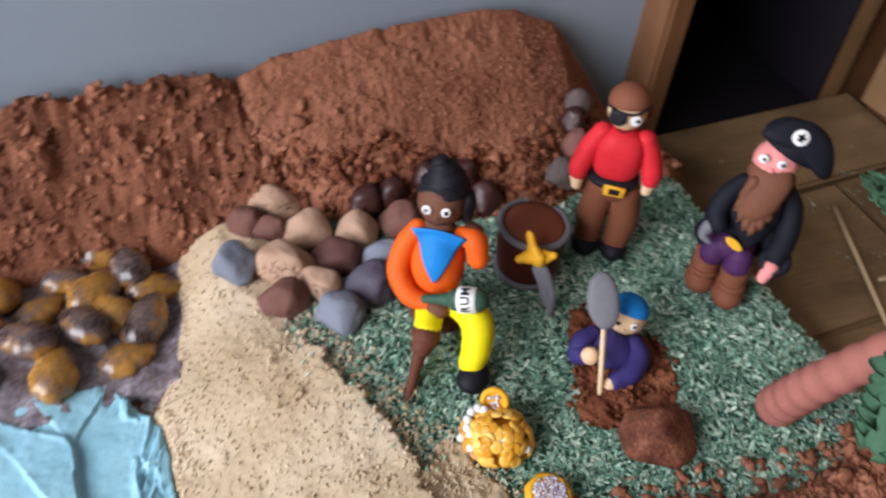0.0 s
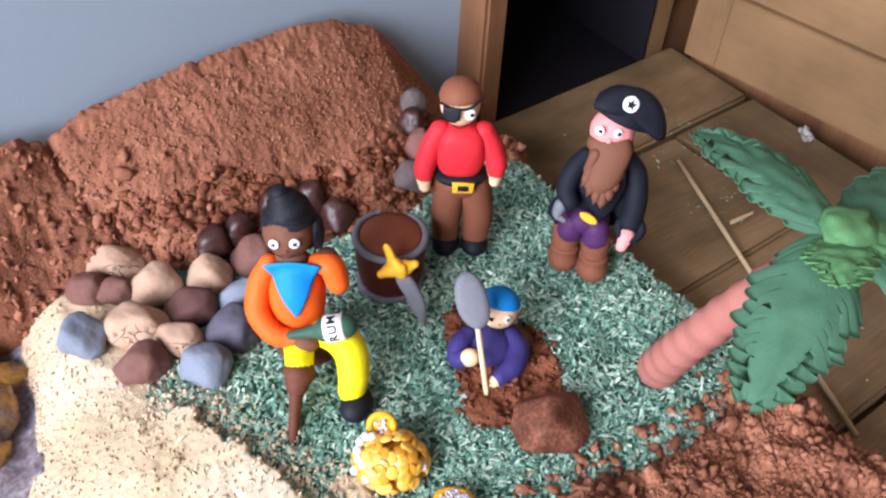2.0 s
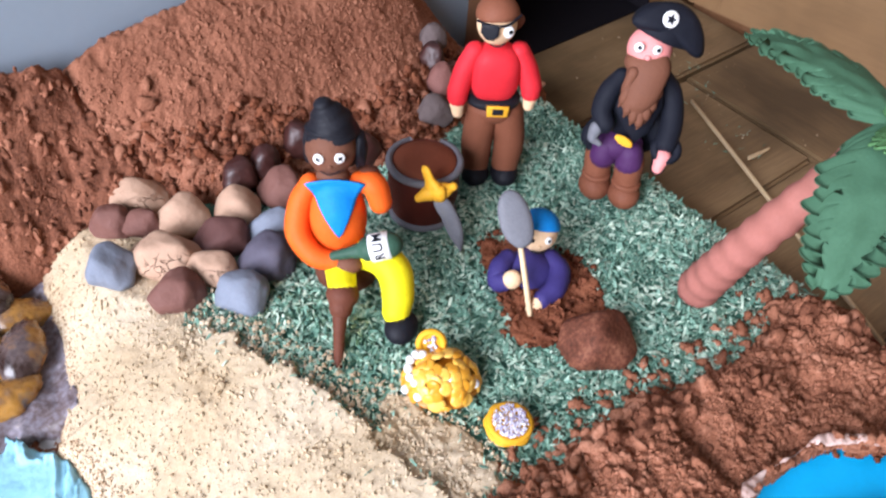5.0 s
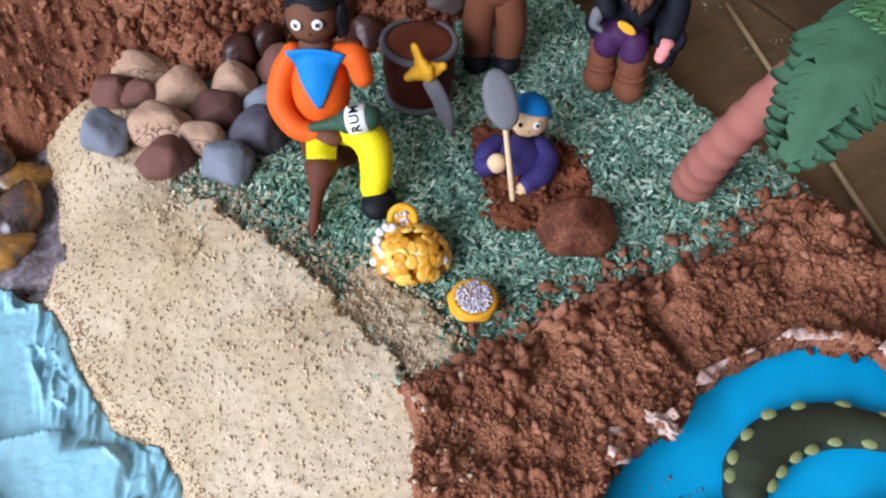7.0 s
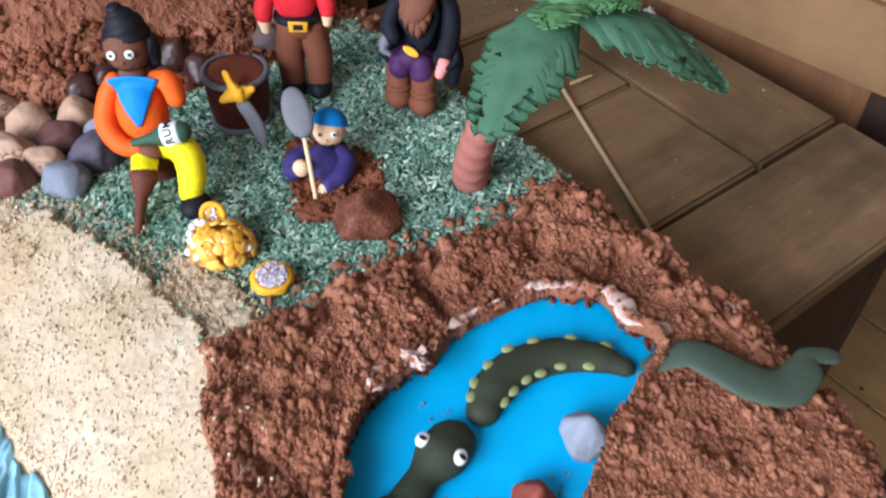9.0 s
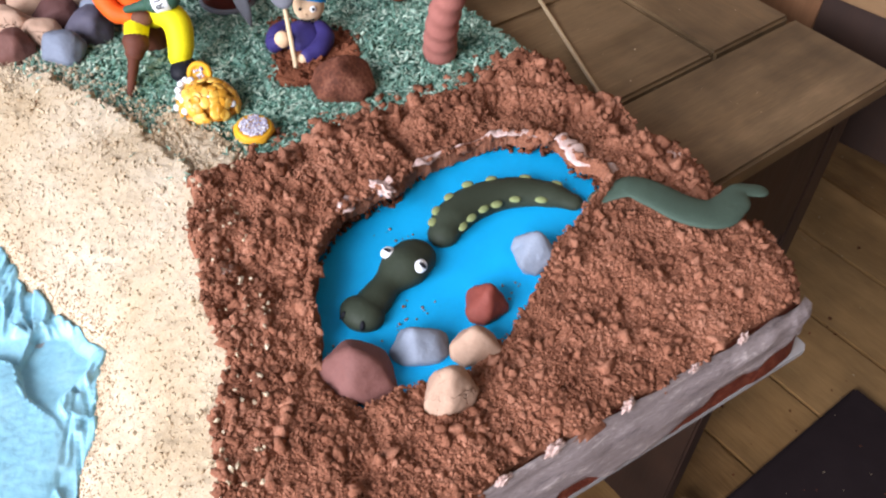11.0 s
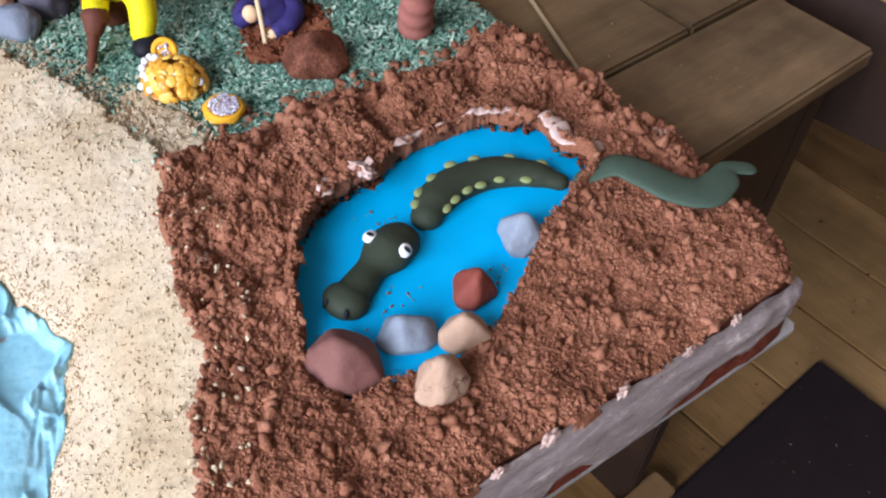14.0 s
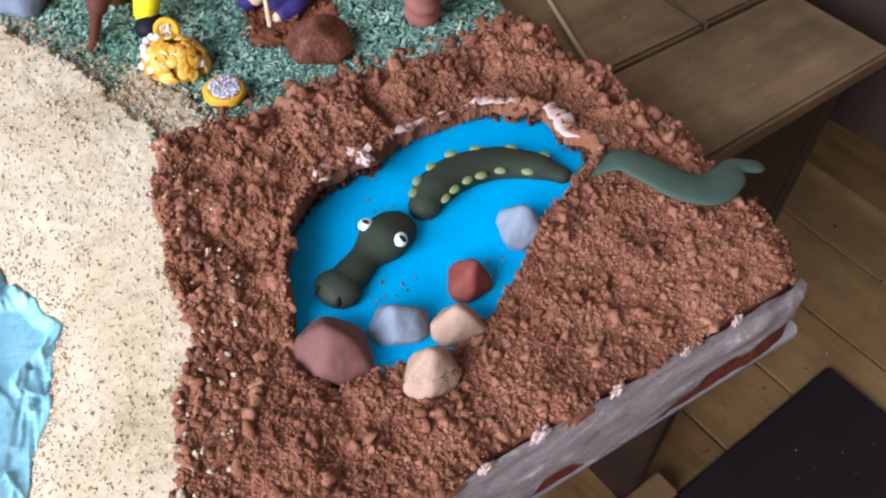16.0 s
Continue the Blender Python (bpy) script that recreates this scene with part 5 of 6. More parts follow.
# ---- the bearded figurine in black ----
def black_figurine():
    s = Shape()
    S, K, P, T, B, G, W, H, BT = range(9)
    for u, v in ((-14.5, 3), (-1.5, -2.5)):
        s.ball((u, v - 1, 36), (7.4, 8.6, 6.8), BT)
        s.tube([(u, v + 0.5, 41), (u, v + 2.5, 52)], [6.2, 6.8], T)
        s.ring((u, v, 42), 5.4, 1.5, BT, (0, 0, 0), 24, 8)
    s.ball((-8, 5, 58.5), (11.8, 8.6, 7.0), P)
    s.tube([(-13, 3, 58), (-13.6, 2.2, 53.5)], [6.0, 6.4], P)
    s.tube([(-2.6, 0, 57), (-2.2, -1.0, 52.5)], [6.2, 6.5], P)
    s.ball((-4, 9.5, 77), (12.4, 9.2, 19), K, (-6, 4, 0))
    s.tube([(9, 9, 66), (13.5, 7, 56), (13.5, 5, 45)], [5.5, 5.4, 3.4], K, flat=(0.7, 1))
    s.tube([(-17, 8, 66), (-20.5, 7, 60), (-19, 5, 55)], [4.4, 4.2, 2.4], K)
    s.plate([(-17, 12), (-2, 13), (14, 12), (17, -4), (15, -17), (6, -22), (-6, -18), (-18, -8)], 3.0, K, facing(-2, 15.5, 66, 2), 0.4)
    s.plate([(-8, 16), (8, 18), (10, 4), (6, -9), (1, -14), (-4, -8), (-10, 2)], 3, K, facing(-4, 0.5, 79, -10), 0.4)
    s.tube([(-12, 9, 91), (-16.5, 6, 85), (-19.0, 2, 78), (-17, -2, 73.5)], [3.8, 4.7, 4.6, 4.2], K)
    s.tube([(-20.5, -2.5, 71.5), (-21.5, -3.5, 67), (-18.5, -5.0, 65)], [3.0, 2.3, 1.3], H)
    s.tube([(5.5, 9, 92), (10.4, 6, 85), (11.6, -1, 76), (9.8, -7, 69)], [4.0, 4.8, 4.9, 5.0], K)
    s.ring((10.0, -9, 67), 4.9, 2.0, K, (38, -8, 0), 24, 8)
    s.tube([(8.8, -11, 64.5), (7.0, -14, 60.5)], [3.7, 2.5], S)
    s.ball((-3.2, 9.5, 105), (9.4, 8.8, 9.6), S)
    s.ball((-3.2, 6.2, 99.5), (10.2, 7.6, 6.2), B, (0, 8, 0))
    s.tube([(-3.2, 2.4, 100), (-5, -1.5, 93), (-6.5, -3.5, 86.5), (-5.2, -5.0, 80.5)], [8.8, 8.2, 7.0, 3.0], B, 16, 5, (1, 0.55))
    for a, b, c in ((-13.0, -1.0, 88), (-13.2, -2.4, 83.5), (-10.5, -4.2, 79.5), (-7.4, -5.6, 76.5), (-4.2, -6.2, 75), (-1.4, -5.4, 78), (0.8, -4.0, 82), (2.6, -2.0, 87), (3.6, 0.0, 91)):
        s.tube([(a * 0.62 - 1.8, b * 0.5 + 0.5, c + 11), (a * 0.85 - 0.6, b - 0.2, c + 4.5), (a, b, c)], [2.5, 2.2, 0.5], B, 10)
    face(s, -5.9, 1.9, 109.6, 7.4, 2.0, W, K, False, -0.4)
    s.ball((-5.4, 0.8, 105.8), (1.4, 1.2, 1.2), S)
    h = pose(1.0, 12.5, 112.4, -12, 21, 0)
    V = Shape()
    V.ball((0.8, 1.0, -0.8), (14.2, 10.6, 11.2), 0, (0, 0, 0), 100, nu=44, nv=20, wob=0.08)
    crest = h @ facing(0.6, -4.2, 0.2, -16)
    V.plate(smooth_loop([(-17.0, 0.0), (-13.5, 5.8), (-8, 10.4), (-1, 12.6), (6, 11.6), (11.5, 8.2), (16.0, 2.6), (17.6, -2.6), (14.5, -4.6), (8, -3.0), (0, -2.2), (-8, -2.0), (-14.5, -2.6)], 4), 4.6, 0, facing(0.6, -4.2, 0.2, -16), 0.48, 1.2, (0, 3))
    s.add(V.v, V.f, K, h)
    e = crest @ pose(-3.4, 5.0, 4.9)
    s.plate(circle(3.5), 1.0, W, e, 0.3)
    s.plate([(1.2 * (2.0 if i % 2 == 0 else 0.9) * math.cos(radians(90 + 36 * i)), 1.2 * (2.0 if i % 2 == 0 else 0.9) * math.sin(radians(90 + 36 * i))) for i in range(10)], 0.5, K, e @ pose(0, 0, 0.9), 0.2)
    s.plate(circle(4.6, 24, 2.0), 1.6, G, facing(-7.8, -3.6, 66.2, -26) @ pose(0, 0, 0, 0, 0, -28), 0.4)
    ob = s.make("bearded_figurine", [C["skin_pink"], C["paste_navy_black"], C["paste_purple"], C["paste_tan_brown"], C["paste_beard"], C["paste_gold"], C["paste_white"], C["paste_grey"], C["paste_tan_brown"]], pose(0.283, 0.212, 0, 0, 0, -40))
    return tagged(ob, "sugar paste figurine with a long brown beard and black hat", "figurine", "figurines on the cake")


black_figurine()


# ---- the digging figurine and its spade ----
def digger_figurine():
    s = Shape()
    S, V, B, K, W = range(5)
    s.ball((8, 4, 31), (12.5, 11, 10.5), V)
    s.tube([(-2.5, 6, 37), (-6.5, 1, 36), (-7.5, -4, 34), (-5, -6.5, 36)], [4.4, 5.2, 5.0, 4.2], V)
    s.ball((-2.2, -8.0, 38.8), (4.4, 3.6, 4.6), S)
    s.tube([(17.5, 6, 37), (20.5, 0, 35.5), (18, -8, 34), (11.5, -13.5, 32.5)], [4.6, 5.4, 5.2, 4.2], V)
    s.tube([(9.5, -15, 32), (5.5, -17, 30.6)], [3.1, 1.8], S)
    s.ball((11.2, 13.0, 46.8), (8.8, 8.4, 8.8), S)
    s.ball((11.6, 14.2, 48.8), (9.4, 9.0, 8.0), B, (-26, 8, 0), 88)
    m = facing(14.2, 5.2, 49.0, -16, 14)
    s.plate(circle(1.7), 0.8, W, m, 0.3)
    s.plate(circle(0.8, 12), 0.5, K, m @ pose(0.2, 0, 0.7), 0.3)
    s.plate(circle(0.9, 12), 0.6, K, facing(7.2, 5.2, 48.8, -16, -16), 0.3)
    s.ball((10.4, 4.2, 46.0), (0.9, 0.8, 0.7), S)
    s.tube([(7.4, 5.2, 42.6), (10.6, 4.4, 42.4), (14, 5.3, 42.8)], [0.45, 0.45, 0.45], K, 6)
    ob = s.make("digging_figurine", [C["skin_pale"], C["paste_violet"], C["paste_blue"], C["paste_black"], C["paste_white"]], pose(0.205, 0.203, 0, 0, 0, -36) @ Matrix.Diagonal((0.92, 0.95, 1, 1)))
    return tagged(ob, "sugar paste figurine with a blue cap waist-deep in earth", "figurine", "figurines on the cake")


digger_figurine()


def spade():
    base = pose(0.205, 0.203, 0, 0, 0, -36)
    e = empty("spade", "spade with a grey paste blade on a wooden stick", "spade", m=base)
    s = Shape()
    s.tube([(5.2, -19.5, 29.5), (2.4, -10.0, 43.0), (-0.6, 0.0, 57)], [1.2, 1.2, 1.15], 0, 10, 3)
    s.make("handle", [C["stick"]], None, e, "pale wooden stick")
    s = Shape()
    s.plate(smooth_loop([(0.0, -11.6), (4.2, -11.4), (7.0, -7.5), (6.6, 0), (4.4, 6.5), (1.2, 10.6), (-2.6, 11.4), (-6.0, 8.6), (-7.0, 2.0), (-5.0, -6.5)], 4), 2.8, 0, facing(-2.6, 3.2, 63.0, -40) @ pose(0, 0, 0, 0, 0, 4), 0.4, 0.6)
    s.make("blade", [C["paste_grey"]], None, e)


spade()


# ---- barrel and dagger ----
def barrel():
    e = empty("barrel", "dark red paste barrel with grey hoops and brown lid", "barrel", (0.2005, 0.2600, 0.0295))
    s = Shape()
    prof = [(12.9, 0), (14.0, 4), (15.2, 11), (15.7, 18), (15.6, 24), (15.2, 29), (13.9, 30), (13.4, 28.6)]
    n = 40
    V, F = [], []
    for r, z in prof:
        V += [(r * math.cos(2 * math.pi * i / n), r * math.sin(2 * math.pi * i / n), z) for i in range(n)]
    for j in range(len(prof) - 1):
        F += [(j * n + i, j * n + (i + 1) % n, (j + 1) * n + (i + 1) % n, (j + 1) * n + i) for i in range(n)]
    F.append(tuple(range(n))[::-1])
    s.add(V, F, 0)
    s.make("body", [C["paste_barrel"]], None, e)
    s = Shape()
    s.plate(circle(13.9, 36), 2.2, 0, pose(0, 0, 27.6), 0.3, 0.8)
    s.make("lid", [C["paste_lid"]], None, e, "flat brown lid")
    s = Shape()
    s.ring((0, 0, 28.8), 15.4, 1.7, 0, n=56, a0=75, a1=385)
    s.make("hoop", [C["paste_grey"]], None, e, "grey paste hoop")
    s = Shape()
    s.ring((0, 0, 1.8), 13.8, 1.7, 0, n=56)
    s.make("hoop", [C["paste_grey"]], None, e, "grey paste hoop")


barrel()


def dagger():
    tip, top = Vector((0.1955, 0.2290, 0.0310)), Vector((0.1915, 0.2440, 0.0690))
    z = (top - tip).normalized()
    right = Vector((0.80, -0.6, 0.0))
    x = (right - z * right.dot(z)).normalized()
    y = z.cross(x)
    m = Matrix((x, y, z)).transposed().to_4x4()
    m.translation = tip
    e = empty("dagger", "paste dagger with grey blade leaning on the barrel", "dagger", m=m)
    s = Shape()
    s.plate(smooth_loop([(2.2, 0), (5.0, 8), (5.2, 16), (3.4, 25), (0.5, 28), (-3.6, 26), (-2.2, 18), (-1.4, 10), (0.6, 3)], 4), 2.4, 0, pose(0, 1.2, 0, 90, 0, 0), 0.45, 0.5)
    s.make("blade", [C["paste_grey"]], None, e)
    s = Shape()
    s.tube([(-2.6, 0.2, 41.0), (-2.3, 0, 37.5), (-1.8, 0, 34), (-1.4, 0, 32)], [2.6, 2.8, 4.6, 6.2], 0, 18, 6, (1, 0.6))
    s.tube([(-8.6, 0, 30.0), (-4, 0, 31.0), (2, 0, 30.6), (6.4, 0, 31.2)], [2.0, 3.4, 3.4, 1.8], 0, 14, 5, (1, 1))
    s.make("grip", [C["paste_gold"]], None, e, "yellow paste grip")


dagger()


# ---- palm ----
def palm():
    e = empty("palm_tree", "leaning paste palm with a ringed pink-brown trunk", "palm tree", (0.2655, 0.153, 0.030))
    o = Vector((0.2655, 0.153, 0.030))
    a, b, c = Vector((0, 0, 0)), Vector((0.2575, 0.134, 0.083)) - o, Vector((0.270, 0.111, 0.142)) - o
    s = Shape()
    pts, rad = [], []
    for i in range(23):
        t = i / 22
        q = a * (1 - t) ** 2 + (b * 2 - (a + c) / 2) * 2 * t * (1 - t) + c * t * t
        pts.append(tuple(q * 1000))
        rad.append((8.6 - 2.6 * t) * (1.0 + (0.07 if i % 2 else -0.045)))
    s.tube(pts, rad, 0, 22, 3)
    s.make("trunk", [C["paste_trunk"]], None, e)

    def frond(tip, droop, width, mat_, turn=0.0):
        d = Vector(tip) - c
        ln = d.length
        d.normalize()
        side = d.cross(Vector((0, 0, 1))).normalized()
        side = Matrix.Rotation(radians(turn), 3, d) @ side
        up = side.cross(d).normalized()
        if up.z < 0:
            up, side = -up, -side
        V, F = [], []
        ns, nt = 260, 13
        r = random.Random(int(width * 1e5) + int(turn))
        cuts = [[0.0], [0.0]]
        for row in cuts:
            while row[-1] < 1:
                row.append(row[-1] + r.uniform(0.045, 0.105))
        depth = [[r.uniform(0.30, 0.75) for _ in row] for row in cuts]
        lift = [[r.uniform(-0.0006, 0.0007) for _ in row] for row in cuts]
        reach = [[r.uniform(0.86, 1.06) for _ in row] for row in cuts]
        for lay in (0, 1):
            for i in range(ns + 1):
                t = i / ns
                body = width * (math.sin(math.pi * min(1, 0.14 + 0.85 * t)) ** 0.5) * (1 - 0.22 * t * t)
                for j in range(-nt, nt + 1):
                    k = j / nt
                    side_ = 0 if k < 0 else 1
                    row = cuts[side_]
                    q = max(m for m in range(len(row)) if row[m] <= t + 1e-9)
                    saw = (t - row[q]) / ((row[q + 1] - row[q]) if q + 1 < len(row) else 0.06)
                    a = max(0.0, (abs(k) - 0.45) / 0.55)
                    slit = max(0.0, 1 - saw / 0.17) ** 0.6
                    tip_ = 1 - 0.16 * abs(2 * saw - 0.9) ** 2.5
                    w = body * k * (1 + (reach[side_][q] * tip_ - 1) * a) * (1 - depth[side_][q] * slit * a)
                    along = ln * t + 0.20 * ln * abs(k) * (1 - 0.8 * t) * a
                    z = droop * 2 * t * (1 - t) - 0.26 * abs(w) * abs(k) + lift[side_][q] * a + 0.0009 * a * saw + 0.0007 * noise.noise(Vector((t * 9, k * 3, width * 300)))
                    V.append(c + d * along + side * w + up * (z + (0.0009 if lay else 0.0)))
        W_ = 2 * nt + 1
        N = (ns + 1) * W_
        for i in range(ns):
            for j in range(W_ - 1):
                q = (i * W_ + j, i * W_ + j + 1, (i + 1) * W_ + j + 1, (i + 1) * W_ + j)
                F.append(q[::-1])
                F.append(tuple(N + v for v in q))
            for j in (0, W_ - 1):
                q = (i * W_ + j, (i + 1) * W_ + j, N + (i + 1) * W_ + j, N + i * W_ + j)
                F.append(q if j == 0 else q[::-1])
        for i in (0, ns):
            F += [(i * W_ + j, i * W_ + j + 1, N + i * W_ + j + 1, N + i * W_ + j) for j in range(W_ - 1)]
        mesh_ob("frond", V, F, mat_, e, label="green paste frond with a snipped edge")

    for tip, droop, width, m_, turn in PALM:
        frond(Vector(tip) - o, droop, width, m_, turn)
    s = Shape()
    s.ball(tuple(c * 1000 + Vector((1, 0, 3.6))), (9.5, 8.5, 4.0), 0, wob=0.35)
    s.make("crown", [C["paste_leaf_light"]], None, e, "light green paste heart of the palm")


PALM = [((0.2180, 0.0945, 0.1140), 0.014, 0.0185, C["paste_leaf"], -8), ((0.2690, 0.1700, 0.1435), 0.010, 0.0135, C["paste_leaf"], 0), ((0.3010, 0.0580, 0.1210), 0.014, 0.0165, C["paste_leaf"], 0), ((0.3400, 0.1160, 0.1280), 0.012, 0.0150, C["paste_leaf"], 0), ((0.2480, 0.0960, 0.1455), 0.005, 0.0118, C["paste_leaf_light"], 10), ((0.2850, 0.0900, 0.1450), 0.005, 0.0112, C["paste_leaf_light"], -10)]
palm()


# ---- stones ----
def stone(name, at, r, colour, seed, label, group, turn=0.0, sides=8, soft=8.0, crack=False, peak=0.0):
    """A moulded lump: soft meeting planes; few sides and a high soft give creases, peak lifts the top to a point."""
    bm = bmesh.new()
    bmesh.ops.create_icosphere(bm, subdivisions=5, radius=1)
    g = np.random.RandomState(seed)
    o = Vector((seed * 3.1, seed * 1.7, seed * 0.9))
    planes = [(Vector((math.cos(a), math.sin(a), u)).normalized(), d) for a, u, d in zip(np.arange(sides) * 2 * math.pi / sides + g.uniform(-0.3, 0.3, sides), g.uniform(0.45 if peak else 0.1, 0.95 if peak else 0.9, sides), g.uniform(0.80, 1.0, sides))]
    planes += [(Vector((0.2 * math.cos(seed), 0.2 * math.sin(seed), 1)).normalized(), 0.92 + peak), (Vector((0, 0, -1)), 0.9)] + [(Vector((math.cos(a), math.sin(a), -0.5)).normalized(), 1.0) for a in (0.4, 2.5, 4.6)]
    for v in bm.verts:
        n = v.co.normalized()
        q = sum((max(0.0, n.dot(c)) / d) ** soft for c, d in planes) ** (-1 / soft)
        q = min(q, 1.22) * (1 + 0.07 * noise.noise(n * 1.3 + o) + 0.03 * noise.noise(n * 3.1 + o) + 0.012 * noise.noise(n * 7 + o))
        v.co = Vector((n.x * r[0], n.y * r[1], n.z * r[2])) * q
    ob = part(name, bm, C["stone_cracked"] if crack else colour, None, smooth=True)
    ob.matrix_world = pose(*at, 0, 0, turn)
    return tagged(ob, label, "stone", group)


HEAP = [  # x, y, across, deep, high, colour, cracked
    (0.1000, 0.3350, 13.5, 9.5, 9, "stone_tan", 1), (0.1100, 0.3130, 10.5, 10, 10, "stone_tan", 0), (0.1325, 0.3050, 10.5, 9.5, 9, "stone_tan", 0), (0.0845, 0.3270, 8.5, 8, 8, "stone_brown", 0), (0.0950, 0.3185, 8.5, 7, 7, "stone_brown", 0),
    (0.0935, 0.2950, 15.0, 11, 11, "stone_tan", 1), (0.1185, 0.2910, 12.0, 10, 9, "stone_dark", 0), (0.1055, 0.2780, 11.5, 8, 8, "stone_tan", 1), (0.0730, 0.3030, 9.8, 9.8, 10, "stone_grey", 0), (0.0890, 0.2745, 10.3, 9.5, 9.5, "stone_brown", 0),
    (0.1090, 0.2600, 11.0, 9.8, 9.5, "stone_grey", 0), (0.1270, 0.2700, 11.5, 11, 11, "stone_slate", 0), (0.1390, 0.2830, 11.0, 9, 10, "stone_grey", 0), (0.1540, 0.3030, 10.0, 10, 11, "stone_brown", 0)]
for _i, (x, y, a, b, h, col, cr) in enumerate(HEAP):
    word = {"stone_tan": "tan", "stone_brown": "brown", "stone_dark": "dark brown", "stone_grey": "grey", "stone_slate": "dark slate grey"}[col]
    stone("stone", (x, y, 0.0345), (a / 1000, b / 1000, h / 1000), C[col], 11 + _i, ("cracked " if cr else "smooth ") + word + " sugar paste stone in the heap", "stones beside the beach", -38 + 15 * math.sin(_i * 2.3), crack=bool(cr))
CH = "dark chocolate lump at the foot of the hill"
for _i, (x, y, z, a, b, h, col, lab) in enumerate(((0.1415, 0.3180, 0.0415, 9, 8, 9, "chocolate", CH), (0.1545, 0.3185, 0.0445, 7.5, 7, 7.5, "chocolate", CH), (0.1735, 0.3210, 0.0465, 8.5, 8, 9.5, "chocolate", CH), (0.1925, 0.3190, 0.0430, 8.5, 8, 10.5, "chocolate", CH), (0.2010, 0.3065, 0.0370, 8, 8, 10, "chocolate", CH),
                                                      (0.2670, 0.3390, 0.0600, 8, 7, 7.5, "stone_dull", "dull grey-brown stone on the hill side"), (0.2590, 0.3290, 0.0555, 7.5, 7, 8, "chocolate", "dark chocolate lump on the hill side"), (0.2555, 0.3175, 0.0495, 8, 7.5, 9, "stone_mauve", "mauve paste stone on the hill side"), (0.2435, 0.3060, 0.0430, 9, 8, 9, "stone_dull", "dull grey-brown paste stone on the hill side"), (0.2690, 0.3220, 0.0440, 7, 7, 8, "stone_brown", "brown paste stone on the hill side"))):
    stone("stone", (x, y, z - 0.003), (a / 1000, b / 1000, h / 1000), C[col], 41 + _i, lab, "stones on the hill", _i * 40)
for _i, (x, y, z, a, b, h, col, cr, lab) in enumerate(((0.1155, 0.0055, 0.0365, 14.0, 11.5, 11.5, "stone_mauve", 0, "large mauve-brown paste stone in the pond"), (0.1405, 0.0035, 0.0355, 10, 8, 8.5, "stone_blue_grey", 0, "blue-grey paste stone in the pond"), (0.1560, -0.0090, 0.0370, 8.8, 7.4, 8.8, "stone_tan", 0, "tan paste stone at the rim of the pond"),
                                                          (0.1340, -0.0215, 0.0420, 9, 8, 10, "stone_tan", 1, "cracked tan paste stone on the soil by the pond"), (0.1720, 0.0045, 0.0365, 8.5, 7.5, 9, "stone_red", 0, "red-brown paste stone in the pond"), (0.2035, 0.0125, 0.0385, 8.8, 8.4, 9, "stone_blue_grey", 0, "blue-grey paste stone in the pond"))):
    stone("stone", (x, y, z), (a / 1075, b / 1075, h / 1060), C[col], 61 + _i, lab, "stones round the pond", -38 + _i * 11, 5, 9.0, bool(cr), 0.30)
stone("earth_mound", (0.2085, 0.1575, 0.0335), (0.0136, 0.0122, 0.0118), C["mound"], 78, "cocoa dusted paste mound of dug earth", "", -30, 4, 8.0, False, 0.22)
tagged(bpy.data.objects["earth_mound"], category="mound")

# ---- shells on the shore ----
def shell(at, turn, size, tilt):
    s = Shape()
    V, F = [], []
    nu, nv = 40, 18
    for j in range(nv + 1):
        a = math.pi * j / nv
        for i in range(nu):
            b = 2 * math.pi * i / nu
            ribs = 1 + 0.045 * math.cos(9 * math.atan2(math.sin(b), 1.3 + math.cos(b)) * 3) * math.sin(a)
            x = math.sin(a) * math.cos(b)
            V.append((9.5 * x * ribs, (6.4 - 1.6 * x) * math.sin(a) * math.sin(b) * ribs, 4.6 * math.cos(a) * ribs * (1 - 0.25 * x)))
    for j in range(nv):
        F += [(j * nu + i, (j + 1) * nu + i, (j + 1) * nu + (i + 1) % nu, j * nu + (i + 1) % nu) for i in range(nu)]
    s.add(V, F, 0)
    ob = s.make("seashell", [C["shell"]], pose(*at, tilt, tilt * 0.6, turn), scale=0.001 * size)
    return tagged(ob, "marbled brown and orange chocolate seashell on the shore", "seashell", "seashells on the shore")


for _i, (x, y) in enumerate(((0.0, 0.338), (0.012, 0.324), (0.028, 0.333), (0.037, 0.320), (0.030, 0.300), (0.004, 0.303), (0.019, 0.283), (-0.011, 0.283), (-0.020, 0.302), (-0.014, 0.322), (-0.030, 0.338), (-0.041, 0.315), (-0.043, 0.290), (0.016, 0.309), (0.021, 0.347), (-0.062, 0.300), (-0.060, 0.328))):
    shell((x, y, 0.0100 + 0.0035 * (_i % 3)), (_i * 67) % 180 - 30, 1.45 + 0.12 * math.sin(_i * 1.9), 12 * math.sin(_i * 2.7))


